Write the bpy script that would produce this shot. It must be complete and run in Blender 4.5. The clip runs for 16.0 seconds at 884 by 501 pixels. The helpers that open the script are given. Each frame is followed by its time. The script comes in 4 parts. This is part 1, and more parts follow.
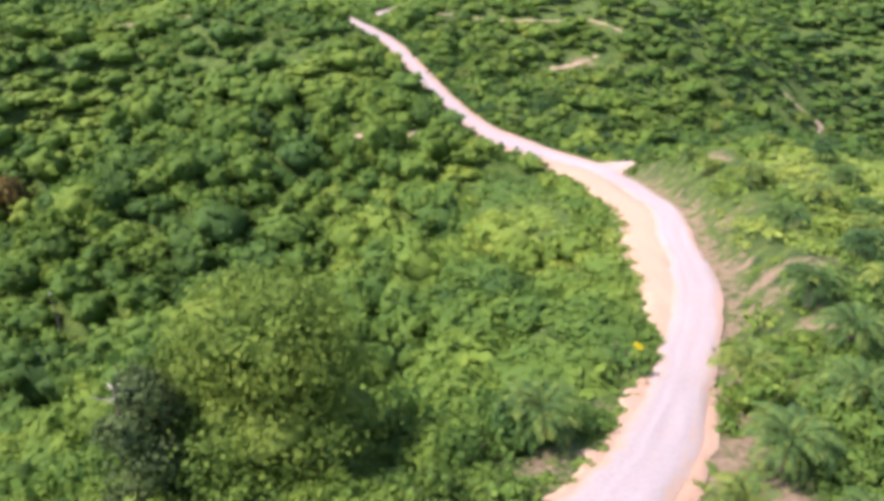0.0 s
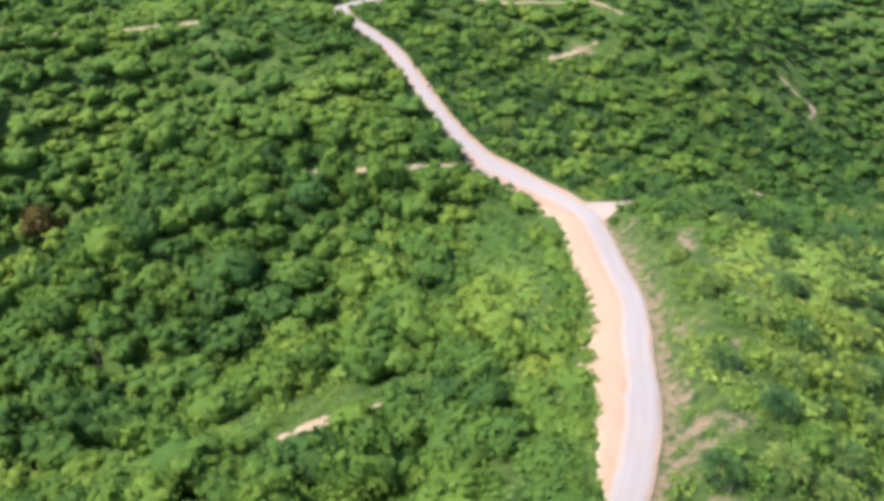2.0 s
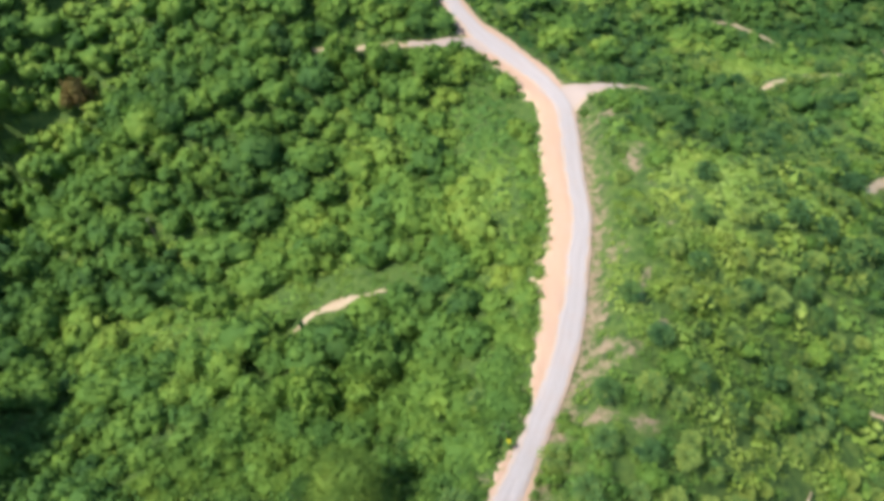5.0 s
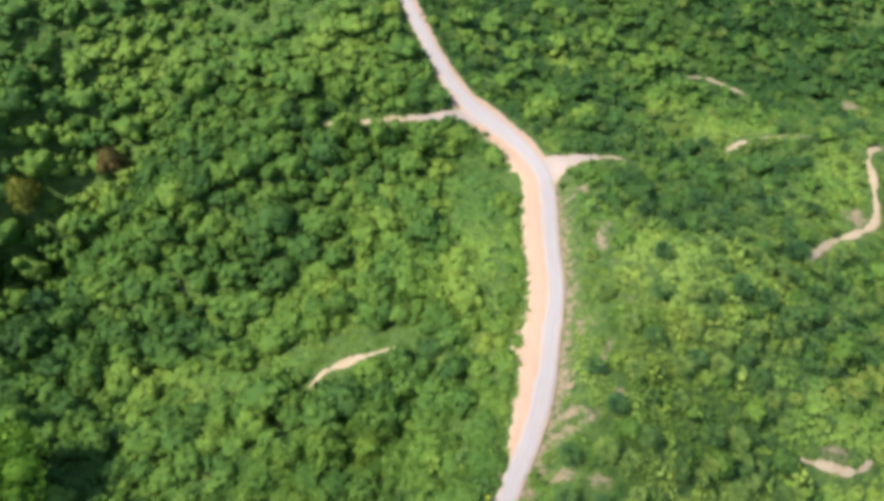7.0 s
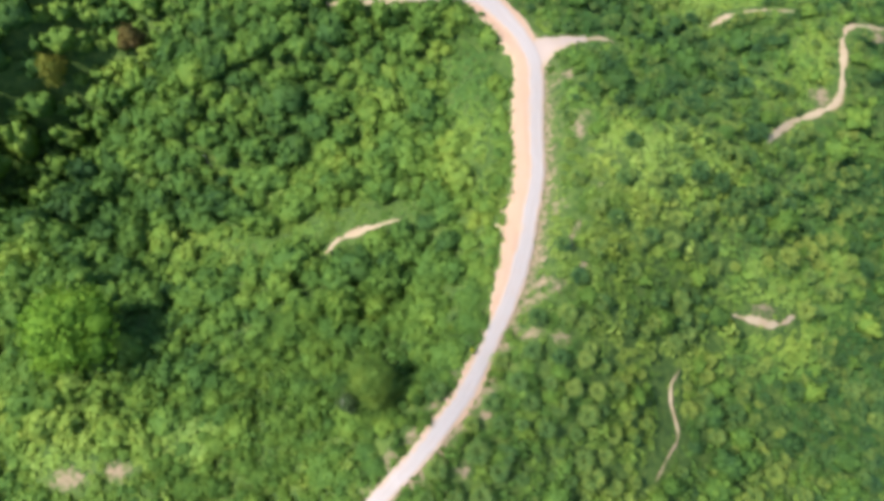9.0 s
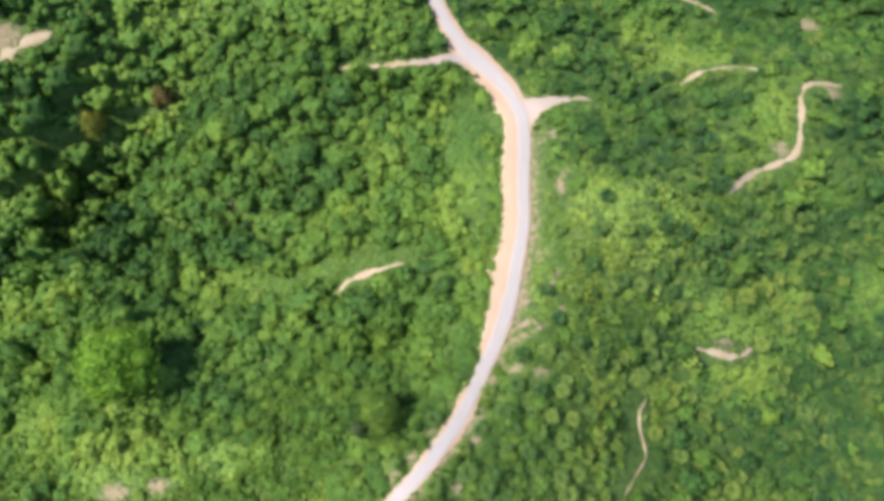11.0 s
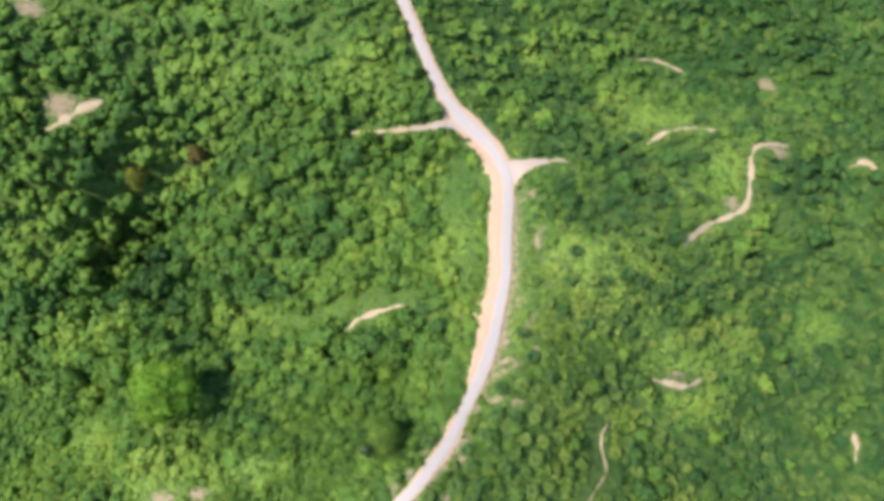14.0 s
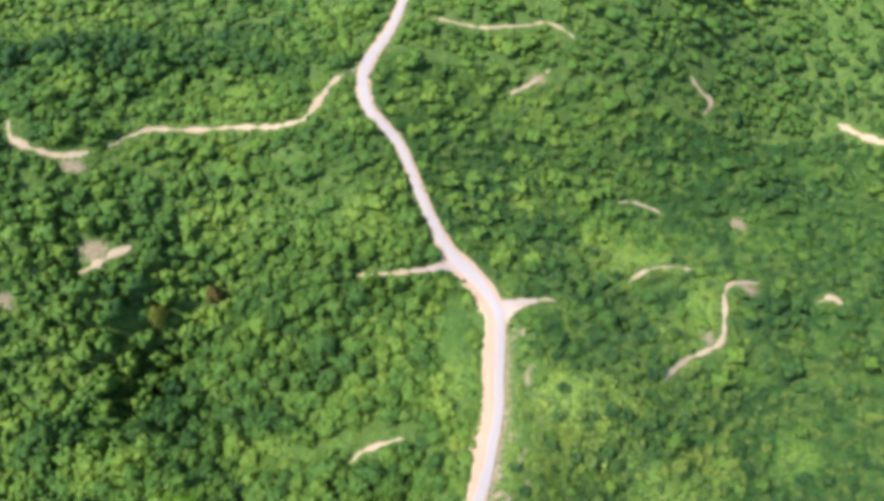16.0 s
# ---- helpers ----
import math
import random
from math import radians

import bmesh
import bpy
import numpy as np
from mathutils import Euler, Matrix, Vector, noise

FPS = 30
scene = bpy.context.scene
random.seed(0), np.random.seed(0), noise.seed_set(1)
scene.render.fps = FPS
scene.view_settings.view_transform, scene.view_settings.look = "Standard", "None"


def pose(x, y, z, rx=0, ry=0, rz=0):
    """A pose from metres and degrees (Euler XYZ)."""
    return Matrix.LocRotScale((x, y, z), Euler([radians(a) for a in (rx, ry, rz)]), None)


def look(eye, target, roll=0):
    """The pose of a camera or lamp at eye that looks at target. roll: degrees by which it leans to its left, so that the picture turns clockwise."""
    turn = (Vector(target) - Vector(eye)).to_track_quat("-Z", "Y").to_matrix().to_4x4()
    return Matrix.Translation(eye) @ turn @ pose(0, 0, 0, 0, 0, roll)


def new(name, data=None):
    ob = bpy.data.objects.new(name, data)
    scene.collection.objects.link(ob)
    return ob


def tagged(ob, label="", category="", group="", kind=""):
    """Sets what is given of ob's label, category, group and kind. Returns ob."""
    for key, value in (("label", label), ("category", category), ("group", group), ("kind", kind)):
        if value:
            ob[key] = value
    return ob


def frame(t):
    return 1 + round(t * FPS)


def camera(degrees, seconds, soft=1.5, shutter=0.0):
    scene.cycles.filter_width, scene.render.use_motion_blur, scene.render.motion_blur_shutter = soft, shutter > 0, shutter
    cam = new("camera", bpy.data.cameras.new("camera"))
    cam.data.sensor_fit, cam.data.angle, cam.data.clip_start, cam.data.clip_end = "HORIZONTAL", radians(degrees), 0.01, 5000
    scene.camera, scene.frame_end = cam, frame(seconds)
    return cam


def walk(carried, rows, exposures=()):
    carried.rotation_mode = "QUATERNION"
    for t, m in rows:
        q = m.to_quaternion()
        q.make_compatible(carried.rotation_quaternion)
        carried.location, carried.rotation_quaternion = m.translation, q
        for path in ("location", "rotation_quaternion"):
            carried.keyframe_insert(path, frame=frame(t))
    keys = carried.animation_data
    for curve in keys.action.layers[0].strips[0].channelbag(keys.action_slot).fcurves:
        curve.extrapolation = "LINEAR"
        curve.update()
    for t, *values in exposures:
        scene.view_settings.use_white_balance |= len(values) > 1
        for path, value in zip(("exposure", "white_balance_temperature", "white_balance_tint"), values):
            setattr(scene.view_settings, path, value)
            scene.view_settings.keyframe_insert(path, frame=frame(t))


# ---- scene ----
cam = camera(63.94, 16.0, soft=4.6)
# seconds, x, y, z, pitch, yaw, roll: a climb straight up that tips down towards the hillside
ROWS = [
    (0.0, 0.11, -0.31, 47.17, -26.09, 0.26, -0.52),
    (0.5, 0.48, -0.4, 56.93, -30.86, 0.28, -0.18),
    (1.0, 0.81, -0.28, 66.7, -30.56, 0.31, -0.06),
    (1.5, 1.03, -0.15, 76.52, -30.6, 0.33, 0.03),
    (2.0, 1.43, -0.02, 86.18, -32.54, 0.43, 0.04),
    (2.5, 1.74, -0.08, 95.96, -37.14, 0.44, 0.15),
    (3.0, 2.11, -0.17, 105.55, -44.26, 0.43, 0.36),
    (3.2, 2.25, -0.17, 109.45, -46.78, 0.42, 0.38),
    (3.6, 2.6, -0.2, 117.2, -50.4, 0.39, 0.43),
    (4.1, 3.12, -0.25, 126.9, -52.9, 0.35, 0.49),
    (4.6, 3.65, -0.27, 136.6, -53.3, 0.31, 0.54),
    (5.5, 4.61, -0.29, 154.1, -53.34, 0.25, 0.64),
    (6.0, 4.77, -0.36, 164.05, -53.44, 0.25, 0.62),
    (6.5, 5.26, -0.03, 174.02, -53.57, 0.24, 0.68),
    (7.0, 5.56, -0.01, 184.01, -53.87, 0.2, 0.76),
    (7.5, 5.86, -0.53, 194.08, -59.4, 0.03, 1.0),
    (8.0, 6.32, -0.7, 204.27, -67.74, -0.33, 1.52),
    (8.5, 6.95, -0.5, 214.52, -68.52, -0.21, 1.48),
    (9.0, 7.24, -0.38, 224.64, -68.1, -0.08, 1.42),
    (9.5, 7.53, -0.4, 234.54, -67.86, 0.08, 1.3),
    (12.0, 9.8, -0.5, 283.81, -67.49, 0.65, 0.98),
    (12.5, 10.26, -0.61, 293.65, -67.47, 0.7, 1.01),
    (13.0, 10.7, -0.79, 303.5, -67.46, 0.81, 0.96),
    (13.5, 11.09, -0.69, 313.4, -67.48, 0.77, 1.07),
    (14.0, 11.51, -0.49, 322.62, -67.54, 0.74, 1.17),
    (14.5, 11.89, -0.48, 332.44, -67.49, 0.56, 1.39),
    (15.0, 12.17, -0.21, 342.25, -67.5, 0.5, 1.48),
    (15.5, 12.37, 0.41, 352.07, -63.07, 0.86, 1.11),
    (16.0, 12.77, 1.12, 361.77, -59.04, 1.12, 0.74),
]
walk(cam, [(t, pose(x, y, z, 0, 0, yaw) @ pose(0, 0, 0, 90 + pitch) @ pose(0, 0, 0, 0, 0, roll)) for t, x, y, z, pitch, yaw, roll in ROWS],
     exposures=[(0.0, 1.06, 6750, 35), (1.5, 0.9, 6480, 22), (3.2, 0.9, 6450, 17), (5.3, 0.81, 6550, 13), (12.0, 0.9, 6500, 14), (15.2, 0.92, 6480, 14), (16.0, 0.97, 6280, 15)])

# ---- light ----
SUN_ELEVATION, SUN_AZIMUTH = 57.0, 262.0  # degrees; azimuth clockwise from north (+y)
world = bpy.data.worlds.new("sky")
scene.world = world
world.use_nodes = True
wn = world.node_tree
sky = wn.nodes.new("ShaderNodeTexSky")
sky.sky_type, sky.sun_disc = "NISHITA", False
sky.sun_elevation, sky.sun_rotation = radians(SUN_ELEVATION), radians(SUN_AZIMUTH)
wn.links.new(sky.outputs["Color"], wn.nodes["Background"].inputs["Color"])
wn.nodes["Background"].inputs["Strength"].default_value = 0.15
sun_data = bpy.data.lights.new("sun", "SUN")
sun_data.energy, sun_data.angle, sun_data.color = 4.4, radians(0.6), (1.0, 0.95, 0.84)
sun = new("sun", sun_data)
ce, az = math.cos(radians(SUN_ELEVATION)), radians(SUN_AZIMUTH)
sun.matrix_world = look((600 * ce * math.sin(az), 600 * ce * math.cos(az), 600 * math.sin(radians(SUN_ELEVATION))), (0, 0, 0))


# ---- materials ----
def material(name, rough=0.8):
    m = bpy.data.materials.new(name)
    m.use_nodes = True
    b = m.node_tree.nodes["Principled BSDF"]
    b.inputs["Roughness"].default_value = rough
    b.inputs["Specular IOR Level"].default_value = 0.25
    return m, m.node_tree, b


def noise_node(t, scale, detail=4.0, rough=0.6, vector=None):
    n = t.nodes.new("ShaderNodeTexNoise")
    n.inputs["Scale"].default_value, n.inputs["Detail"].default_value, n.inputs["Roughness"].default_value = scale, detail, rough
    if vector is None:
        vector = t.nodes.new("ShaderNodeNewGeometry").outputs["Position"]
    t.links.new(vector, n.inputs["Vector"])
    return n.outputs["Fac"]


def ramp(t, fac, stops):
    r = t.nodes.new("ShaderNodeValToRGB")
    while len(r.color_ramp.elements) < len(stops):
        r.color_ramp.elements.new(0.5)
    for e, (p, c) in zip(r.color_ramp.elements, stops):
        e.position, e.color = p, (*c, 1)
    t.links.new(fac, r.inputs["Fac"])
    return r.outputs["Color"]


def math_node(t, op, a, b):
    n = t.nodes.new("ShaderNodeMath")
    n.operation = op
    for s, v in zip(n.inputs, (a, b)):
        if isinstance(v, (int, float)):
            s.default_value = v
        else:
            t.links.new(v, s)
    return n.outputs[0]


def mix(t, fac, a, b, kind="MIX"):
    n = t.nodes.new("ShaderNodeMix")
    n.data_type, n.blend_type = "RGBA", kind
    for s, v in ((n.inputs[0], fac), (n.inputs[6], a), (n.inputs[7], b)):
        if isinstance(v, (int, float)):
            s.default_value = v
        elif isinstance(v, tuple):
            s.default_value = (*v, 1)
        else:
            t.links.new(v, s)
    return n.outputs[2]


def bump(t, b, height, strength, distance):
    n = t.nodes.new("ShaderNodeBump")
    n.inputs["Strength"].default_value, n.inputs["Distance"].default_value = strength, distance
    t.links.new(height, n.inputs["Height"])
    t.links.new(n.outputs["Normal"], b.inputs["Normal"])


def foliage(name, stops, thin=0.4, grain=0.35):
    """Leaves: the hue runs over the ramp with each plant's own tint."""
    m, t, b = material(name, 0.7)
    b.inputs["Specular IOR Level"].default_value = 0.1
    a = t.nodes.new("ShaderNodeAttribute")
    a.attribute_name = "tint"
    rnd = t.nodes.new("ShaderNodeObjectInfo").outputs["Random"]
    isl = t.nodes.new("ShaderNodeNewGeometry").outputs["Random Per Island"]
    f = math_node(t, "ADD", a.outputs["Fac"], math_node(t, "MULTIPLY", math_node(t, "SUBTRACT", rnd, 0.5), 0.3))
    f = math_node(t, "ADD", f, math_node(t, "MULTIPLY", math_node(t, "SUBTRACT", isl, 0.5), grain))
    col = ramp(t, f, stops)
    col = mix(t, 0.35, col, ramp(t, noise_node(t, 1.1), [(0.3, (0.55, 0.6, 0.5)), (0.7, (1.0, 1.0, 1.0))]), "MULTIPLY")
    place = t.nodes.new("ShaderNodeNewGeometry").outputs["Position"]
    kind = math_node(t, "ADD", math_node(t, "MULTIPLY", noise_node(t, 0.05, 2, 0.5, place), 0.6), math_node(t, "MULTIPLY", noise_node(t, 0.21, 2, 0.5, place), 0.4))
    col = mix(t, 1.0, col, ramp(t, kind, [(0.36, (0.92, 0.96, 1.16)), (0.5, (1.0, 1.0, 1.04)), (0.64, (1.16, 1.04, 1.0))]), "MULTIPLY")
    t.links.new(col, b.inputs["Base Color"])
    bump(t, b, noise_node(t, 1.7, 4, 0.65), 0.6, 0.5)
    tr = t.nodes.new("ShaderNodeBsdfTranslucent")
    t.links.new(col, tr.inputs["Color"])
    mx = t.nodes.new("ShaderNodeMixShader")
    mx.inputs[0].default_value = thin
    t.links.new(b.outputs[0], mx.inputs[1])
    t.links.new(tr.outputs[0], mx.inputs[2])
    t.links.new(mx.outputs[0], t.nodes["Material Output"].inputs["Surface"])
    return m


LEAF = foliage("broad_leaves", [(0.0, (0.0394, 0.099, 0.03325)), (0.35, (0.0945, 0.198, 0.04031)), (0.65, (0.168, 0.292, 0.05054)), (1.0, (0.281, 0.39, 0.07284))], 0.42, 0.13)
PALM = foliage("palm_leaves", [(0.0, (0.036, 0.094, 0.034)), (0.5, (0.088, 0.182, 0.05)), (1.0, (0.24, 0.325, 0.068))], 0.36, 0.4)
HERB = foliage("undergrowth_leaves", [(0.0, (0.0523, 0.135, 0.03744)), (0.4, (0.124, 0.243, 0.04992)), (0.75, (0.226, 0.35, 0.06343)), (1.0, (0.319, 0.43, 0.09719))], 0.42, 0.18)
YELLOWING = foliage("yellowing_leaves", [(0.0, (0.1, 0.15, 0.03)), (0.5, (0.2, 0.23, 0.04)), (1.0, (0.32, 0.31, 0.06))])
RUST = foliage("dying_leaves", [(0.0, (0.07, 0.09, 0.02)), (0.5, (0.135, 0.125, 0.04)), (1.0, (0.21, 0.15, 0.065))])
OLIVE = foliage("olive_leaves", [(0.0, (0.055, 0.12, 0.028)), (0.5, (0.155, 0.265, 0.05)), (1.0, (0.27, 0.38, 0.07))], 0.42, 0.1)
VINE = foliage("dark_vine_leaves", [(0.0, (0.055, 0.095, 0.035)), (0.5, (0.105, 0.165, 0.052)), (1.0, (0.18, 0.24, 0.08))], 0.3, 0.3)
LIME = foliage("lime_green_leaves", [(0.0, (0.05, 0.13, 0.018)), (0.5, (0.135, 0.27, 0.028)), (1.0, (0.24, 0.4, 0.045))], 0.4, 0.3)
BLOOM = foliage("yellow_blossom", [(0.0, (0.55, 0.5, 0.02)), (1.0, (0.8, 0.7, 0.03))], 0.2)

BARK, t, b = material("bark", 0.9)
n1 = noise_node(t, 5.0)
t.links.new(ramp(t, n1, [(0.3, (0.09, 0.07, 0.05)), (0.7, (0.26, 0.22, 0.17))]), b.inputs["Base Color"])
bump(t, b, n1, 0.6, 0.05)

DEADWOOD, t, b = material("bleached_wood", 0.8)
n1 = noise_node(t, 6.0)
t.links.new(ramp(t, n1, [(0.3, (0.4, 0.37, 0.32)), (0.7, (0.62, 0.59, 0.54))]), b.inputs["Base Color"])

SOIL, t, b = material("hillside", 0.95)
big, mid, fine = noise_node(t, 0.03, 3), noise_node(t, 0.3, 6, 0.7), noise_node(t, 1.6, 5, 0.7)
green = ramp(t, mid, [(0.3, (0.028, 0.07, 0.018)), (0.5, (0.08, 0.148, 0.03)), (0.7, (0.15, 0.215, 0.046))])
earth = ramp(t, fine, [(0.25, (0.22, 0.16, 0.1)), (0.75, (0.43, 0.34, 0.225))])
bare = t.nodes.new("ShaderNodeAttribute")
bare.attribute_name = "tint"
worn = math_node(t, "ADD", bare.outputs["Fac"], math_node(t, "MULTIPLY", math_node(t, "SUBTRACT", noise_node(t, 0.5, 6, 0.75), 0.55), 2.6))
spots = ramp(t, worn, [(0.42, (0, 0, 0)), (0.8, (1, 1, 1))])
col = mix(t, spots, green, earth)
col = mix(t, 0.5, col, ramp(t, fine, [(0.25, (0.5, 0.5, 0.5)), (0.75, (1.0, 1.0, 1.0))]), "MULTIPLY")
t.links.new(col, b.inputs["Base Color"])
bump(t, b, fine, 1.0, 0.9)


def dirt(name, low, high, stain, edge=None, packed=None):
    """Bare earth; edge is the colour towards the rim, which the tint of the strip tells."""
    m, t, b = material(name, 0.92)
    big, fine = noise_node(t, 0.18, 4), noise_node(t, 3.0, 6)
    c = ramp(t, fine, [(0.25, low), (0.75, high)])
    c = mix(t, ramp(t, big, [(0.45, (0, 0, 0)), (0.7, (0.6, 0.6, 0.6))]), c, stain)
    if edge:
        a = t.nodes.new("ShaderNodeAttribute")
        a.attribute_name = "tint"
        rim = math_node(t, "ADD", a.outputs["Fac"], math_node(t, "MULTIPLY", math_node(t, "SUBTRACT", noise_node(t, 0.7, 5), 0.5), 1.1))
        c = mix(t, ramp(t, math_node(t, "MULTIPLY", a.outputs["Fac"], -1.0), [(0.1, (0, 0, 0)), (1.1, (0.45, 0.45, 0.45))]), c, packed or high)
        c = mix(t, ramp(t, rim, [(0.35, (0, 0, 0)), (0.95, (1, 1, 1))]), c, edge)
    t.links.new(c, b.inputs["Base Color"])
    bump(t, b, fine, 0.5, 0.12)
    return m


ROAD = dirt("packed_laterite_gravel", (0.262, 0.24, 0.234), (0.342, 0.317, 0.31), (0.31, 0.262, 0.24), (0.35, 0.262, 0.195), (0.36, 0.333, 0.334))
SPOIL = dirt("orange_spoil", (0.328, 0.213, 0.145), (0.41, 0.284, 0.2), (0.37, 0.256, 0.195), (0.385, 0.3, 0.2))
APRON = dirt("pale_graded_earth", (0.29, 0.232, 0.198), (0.37, 0.308, 0.272), (0.32, 0.25, 0.2), (0.34, 0.265, 0.185))
TRACK = dirt("pale_sandy_soil", (0.29, 0.225, 0.145), (0.42, 0.345, 0.24), (0.27, 0.18, 0.105), (0.19, 0.17, 0.075))

# ---- the lie of the land ----
# broad hills and hollows, then smaller spurs and gullies: x, y, height in metres over or under the base
HILLS = [(-170, -40, -8.0), (-60, -40, 5.6), (50, -40, 5.9), (160, -40, -2.2), (-280, 60, -68.5), (-170, 60, 1.3), (-60, 60, 20.9), (50, 60, 16.2), (160, 60, -25.1),
         (280, 60, -51.2), (-280, 160, -10.1), (-170, 160, -8.7), (-60, 160, -25.7), (50, 160, 18.6), (160, 160, 10.6), (280, 160, -6.8), (-280, 260, 57.5), (-170, 260, -0.1),
         (-60, 260, 44.8), (50, 260, -17.6), (160, 260, -16.7), (280, 260, -11.3), (-280, 360, 12.7), (-170, 360, 9.6), (-60, 360, 13.6), (50, 360, -3.4), (160, 360, -15.7),
         (280, 360, -46.9), (-170, 470, -8.4), (-60, 470, 13.0), (50, 470, 14.9), (160, 470, 30.1), (280, 470, -29.4)]
SPURS = [(25, 40, 11.9), (30, 75, 2.3), (33, 115, -3.7), (45, 150, 11.0), (50, 185, -3.6), (5, 215, 4.2), (-20, 255, 0.4), (70, 205, 6.2), (95, 145, 9.1), (75, 115, 5.8),
         (45, 75, 14.4), (-10, 75, -15.6), (-35, 100, 6.7), (-55, 135, -10.0), (-45, 165, 5.0), (-10, 150, -7.3), (0, 185, -3.2), (-110, 65, 24.8), (-90, 95, -16.8),
         (-125, 185, 1.1), (-160, 175, 10.0), (-80, 240, -7.3), (-185, 220, 3.8), (110, 60, -6.2), (125, 85, 2.2), (140, 155, 6.9), (155, 195, -5.6), (190, 225, 18.8),
         (110, 100, 4.0), (135, 230, 0.2), (170, 305, -8.6)]
# the ravine in the west and other small dips and knolls
GULLIES = [(-172, 163, -22.1), (-148, 178, -16.5), (-205, 128, 2.6), (-188, 145, -15.9), (-160, 152, -20.6), (-90, 52, -13.0), (-119, 124, -10.1), (-138, 200, -6.5), (146, 80, 8.3),
           (228, 258, 5.1), (60, 22, 5.0), (-51, 20, 1.5), (223, 148, -8.2), (-136, 220, -4.5), (-124, 254, -9.7), (-59, 116, 3.3), (-53, 226, 1.8), (-98, 166, 2.9),
           (-80, 193, 5.5), (190, 137, -5.5), (-76, 110, -2.8), (-110, 205, -3.0), (-205, 200, 4.8)]
# the hilltop that the road climbs in the south
SUMMIT = [(-5, 16, 20.0)]
BASE, HILL_RADIUS, SPUR_RADIUS, GULLY_RADIUS, SUMMIT_RADIUS = -35.0, 72.0, 30.0, 20.0, 25.0


def lay(x, y):
    """Height of the natural hillside."""
    x, y = np.asarray(x, float), np.asarray(y, float)
    z = np.full(x.shape, BASE)
    for forms, r in ((HILLS, HILL_RADIUS), (SPURS, SPUR_RADIUS), (GULLIES, GULLY_RADIUS), (SUMMIT, SUMMIT_RADIUS)):
        for cx, cy, h in forms:
            z = z + h * np.exp(-((x - cx) ** 2 + (y - cy) ** 2) / (2 * r * r))
    far = np.clip((np.hypot(x - 20, y - 220) - 330) / 500, 0, 1)
    z = z + far * (28 * np.sin(x / 170 + 1.3) * np.cos(y / 210 + 0.4) + 16 * np.sin(x / 83 - y / 120) + 26)
    z = z + 0.5 * np.sin(x / 9.1 + y / 14.0) * np.sin(y / 11.3 - x / 23.0)
    return z


def smooth_line(points, step=1.5):
    """A smooth curve through the points, as an array of places about step metres apart."""
    p = np.array(points, float)
    q = np.vstack([2 * p[0] - p[1], p, 2 * p[-1] - p[-2]])
    out = []
    for i in range(1, len(q) - 2):
        n = max(2, int(np.linalg.norm(q[i + 1, :2] - q[i, :2]) / step))
        for k in range(n):
            s = k / n
            out.append(0.5 * (2 * q[i] + (q[i + 1] - q[i - 1]) * s + (2 * q[i - 1] - 5 * q[i] + 4 * q[i + 1] - q[i + 2]) * s ** 2
                              + (3 * q[i] - q[i - 1] - 3 * q[i + 1] + q[i + 2]) * s ** 3))
    out.append(q[-2])
    return np.array(out)


def smoothed(v, n):
    k = np.hanning(2 * n + 3)[1:-1]
    return np.convolve(np.pad(v, n, mode="edge"), k / k.sum(), "valid")


# the road: x, y, width of the driven strip, spoil to its west, spoil to its east
ROADLINE = smooth_line([
    (-62, -52, 5.2, 0.4, -0.2), (-34, -20, 5.2, 0.4, -0.2), (-9, 8.5, 5.2, 0.6, -0.2), (-3.3, 14.5, 5.2, 0.8, 0.0), (3.7, 22, 5.2, 1.2, 0.3), (9.8, 30.3, 5.1, 1.5, 0.8), (14.8, 38.2, 5.1, 1.7, 1.5),
    (19.5, 47.5, 5.2, 1.5, 1.2), (24, 58, 5.5, 0.0, -0.4),
    (28.7, 69, 5.8, 3.0, -0.6), (32.8, 80, 5.8, 4.3, -0.6), (37.0, 98, 5.8, 6.0, -0.6), (40.9, 118, 5.8, 6.4, -0.6), (42.0, 129.5, 5.8, 6.4, -0.6), (42.5, 150, 6, 6.8, -0.6),
    (43.9, 168, 6.2, 6.8, -0.6), (43.5, 185, 6.6, 5.8, 1.2), (36, 204, 7.6, 5.2, 2.8), (24, 218, 9.0, 4.4, 3.2), (12, 231, 7.2, 2.6, 2.2), (1, 250, 6.4, 1, 1.6),
    (-8, 269, 6, 0.8, 2)] + [(-16, 288, 6, 0.8, 2), (-24, 303.5, 6, 0.8, 2), (-34, 315, 6.4, 0.8, 1.6), (-44, 326, 7.4, 0.8, 1.6), (-49.5, 344, 8.2, 0.8, 2.4), (-51, 365, 8.2, 0.8, 2),
    (-47, 385, 8, 1.2, 1.6), (-37, 412, 7.2, 1.6, 0.8), (-30, 442, 6.4, 1.6, 0.8), (-26, 480, 6, 1, 1), (-40, 540, 5, 1, 1)])
# the road is cut into the ridge: metres below the natural slope, by y
CUT = np.interp(ROADLINE[:, 1], (40, 55, 70, 90, 105, 115, 130, 150, 165, 178, 192), (0.5, 2.2, 2.6, 3.0, 2.3, 2.0, 2.9, 4.2, 3.8, 2.2, 0.0))
ROADZ = smoothed(lay(ROADLINE[:, 0], ROADLINE[:, 1]) - CUT, 9)

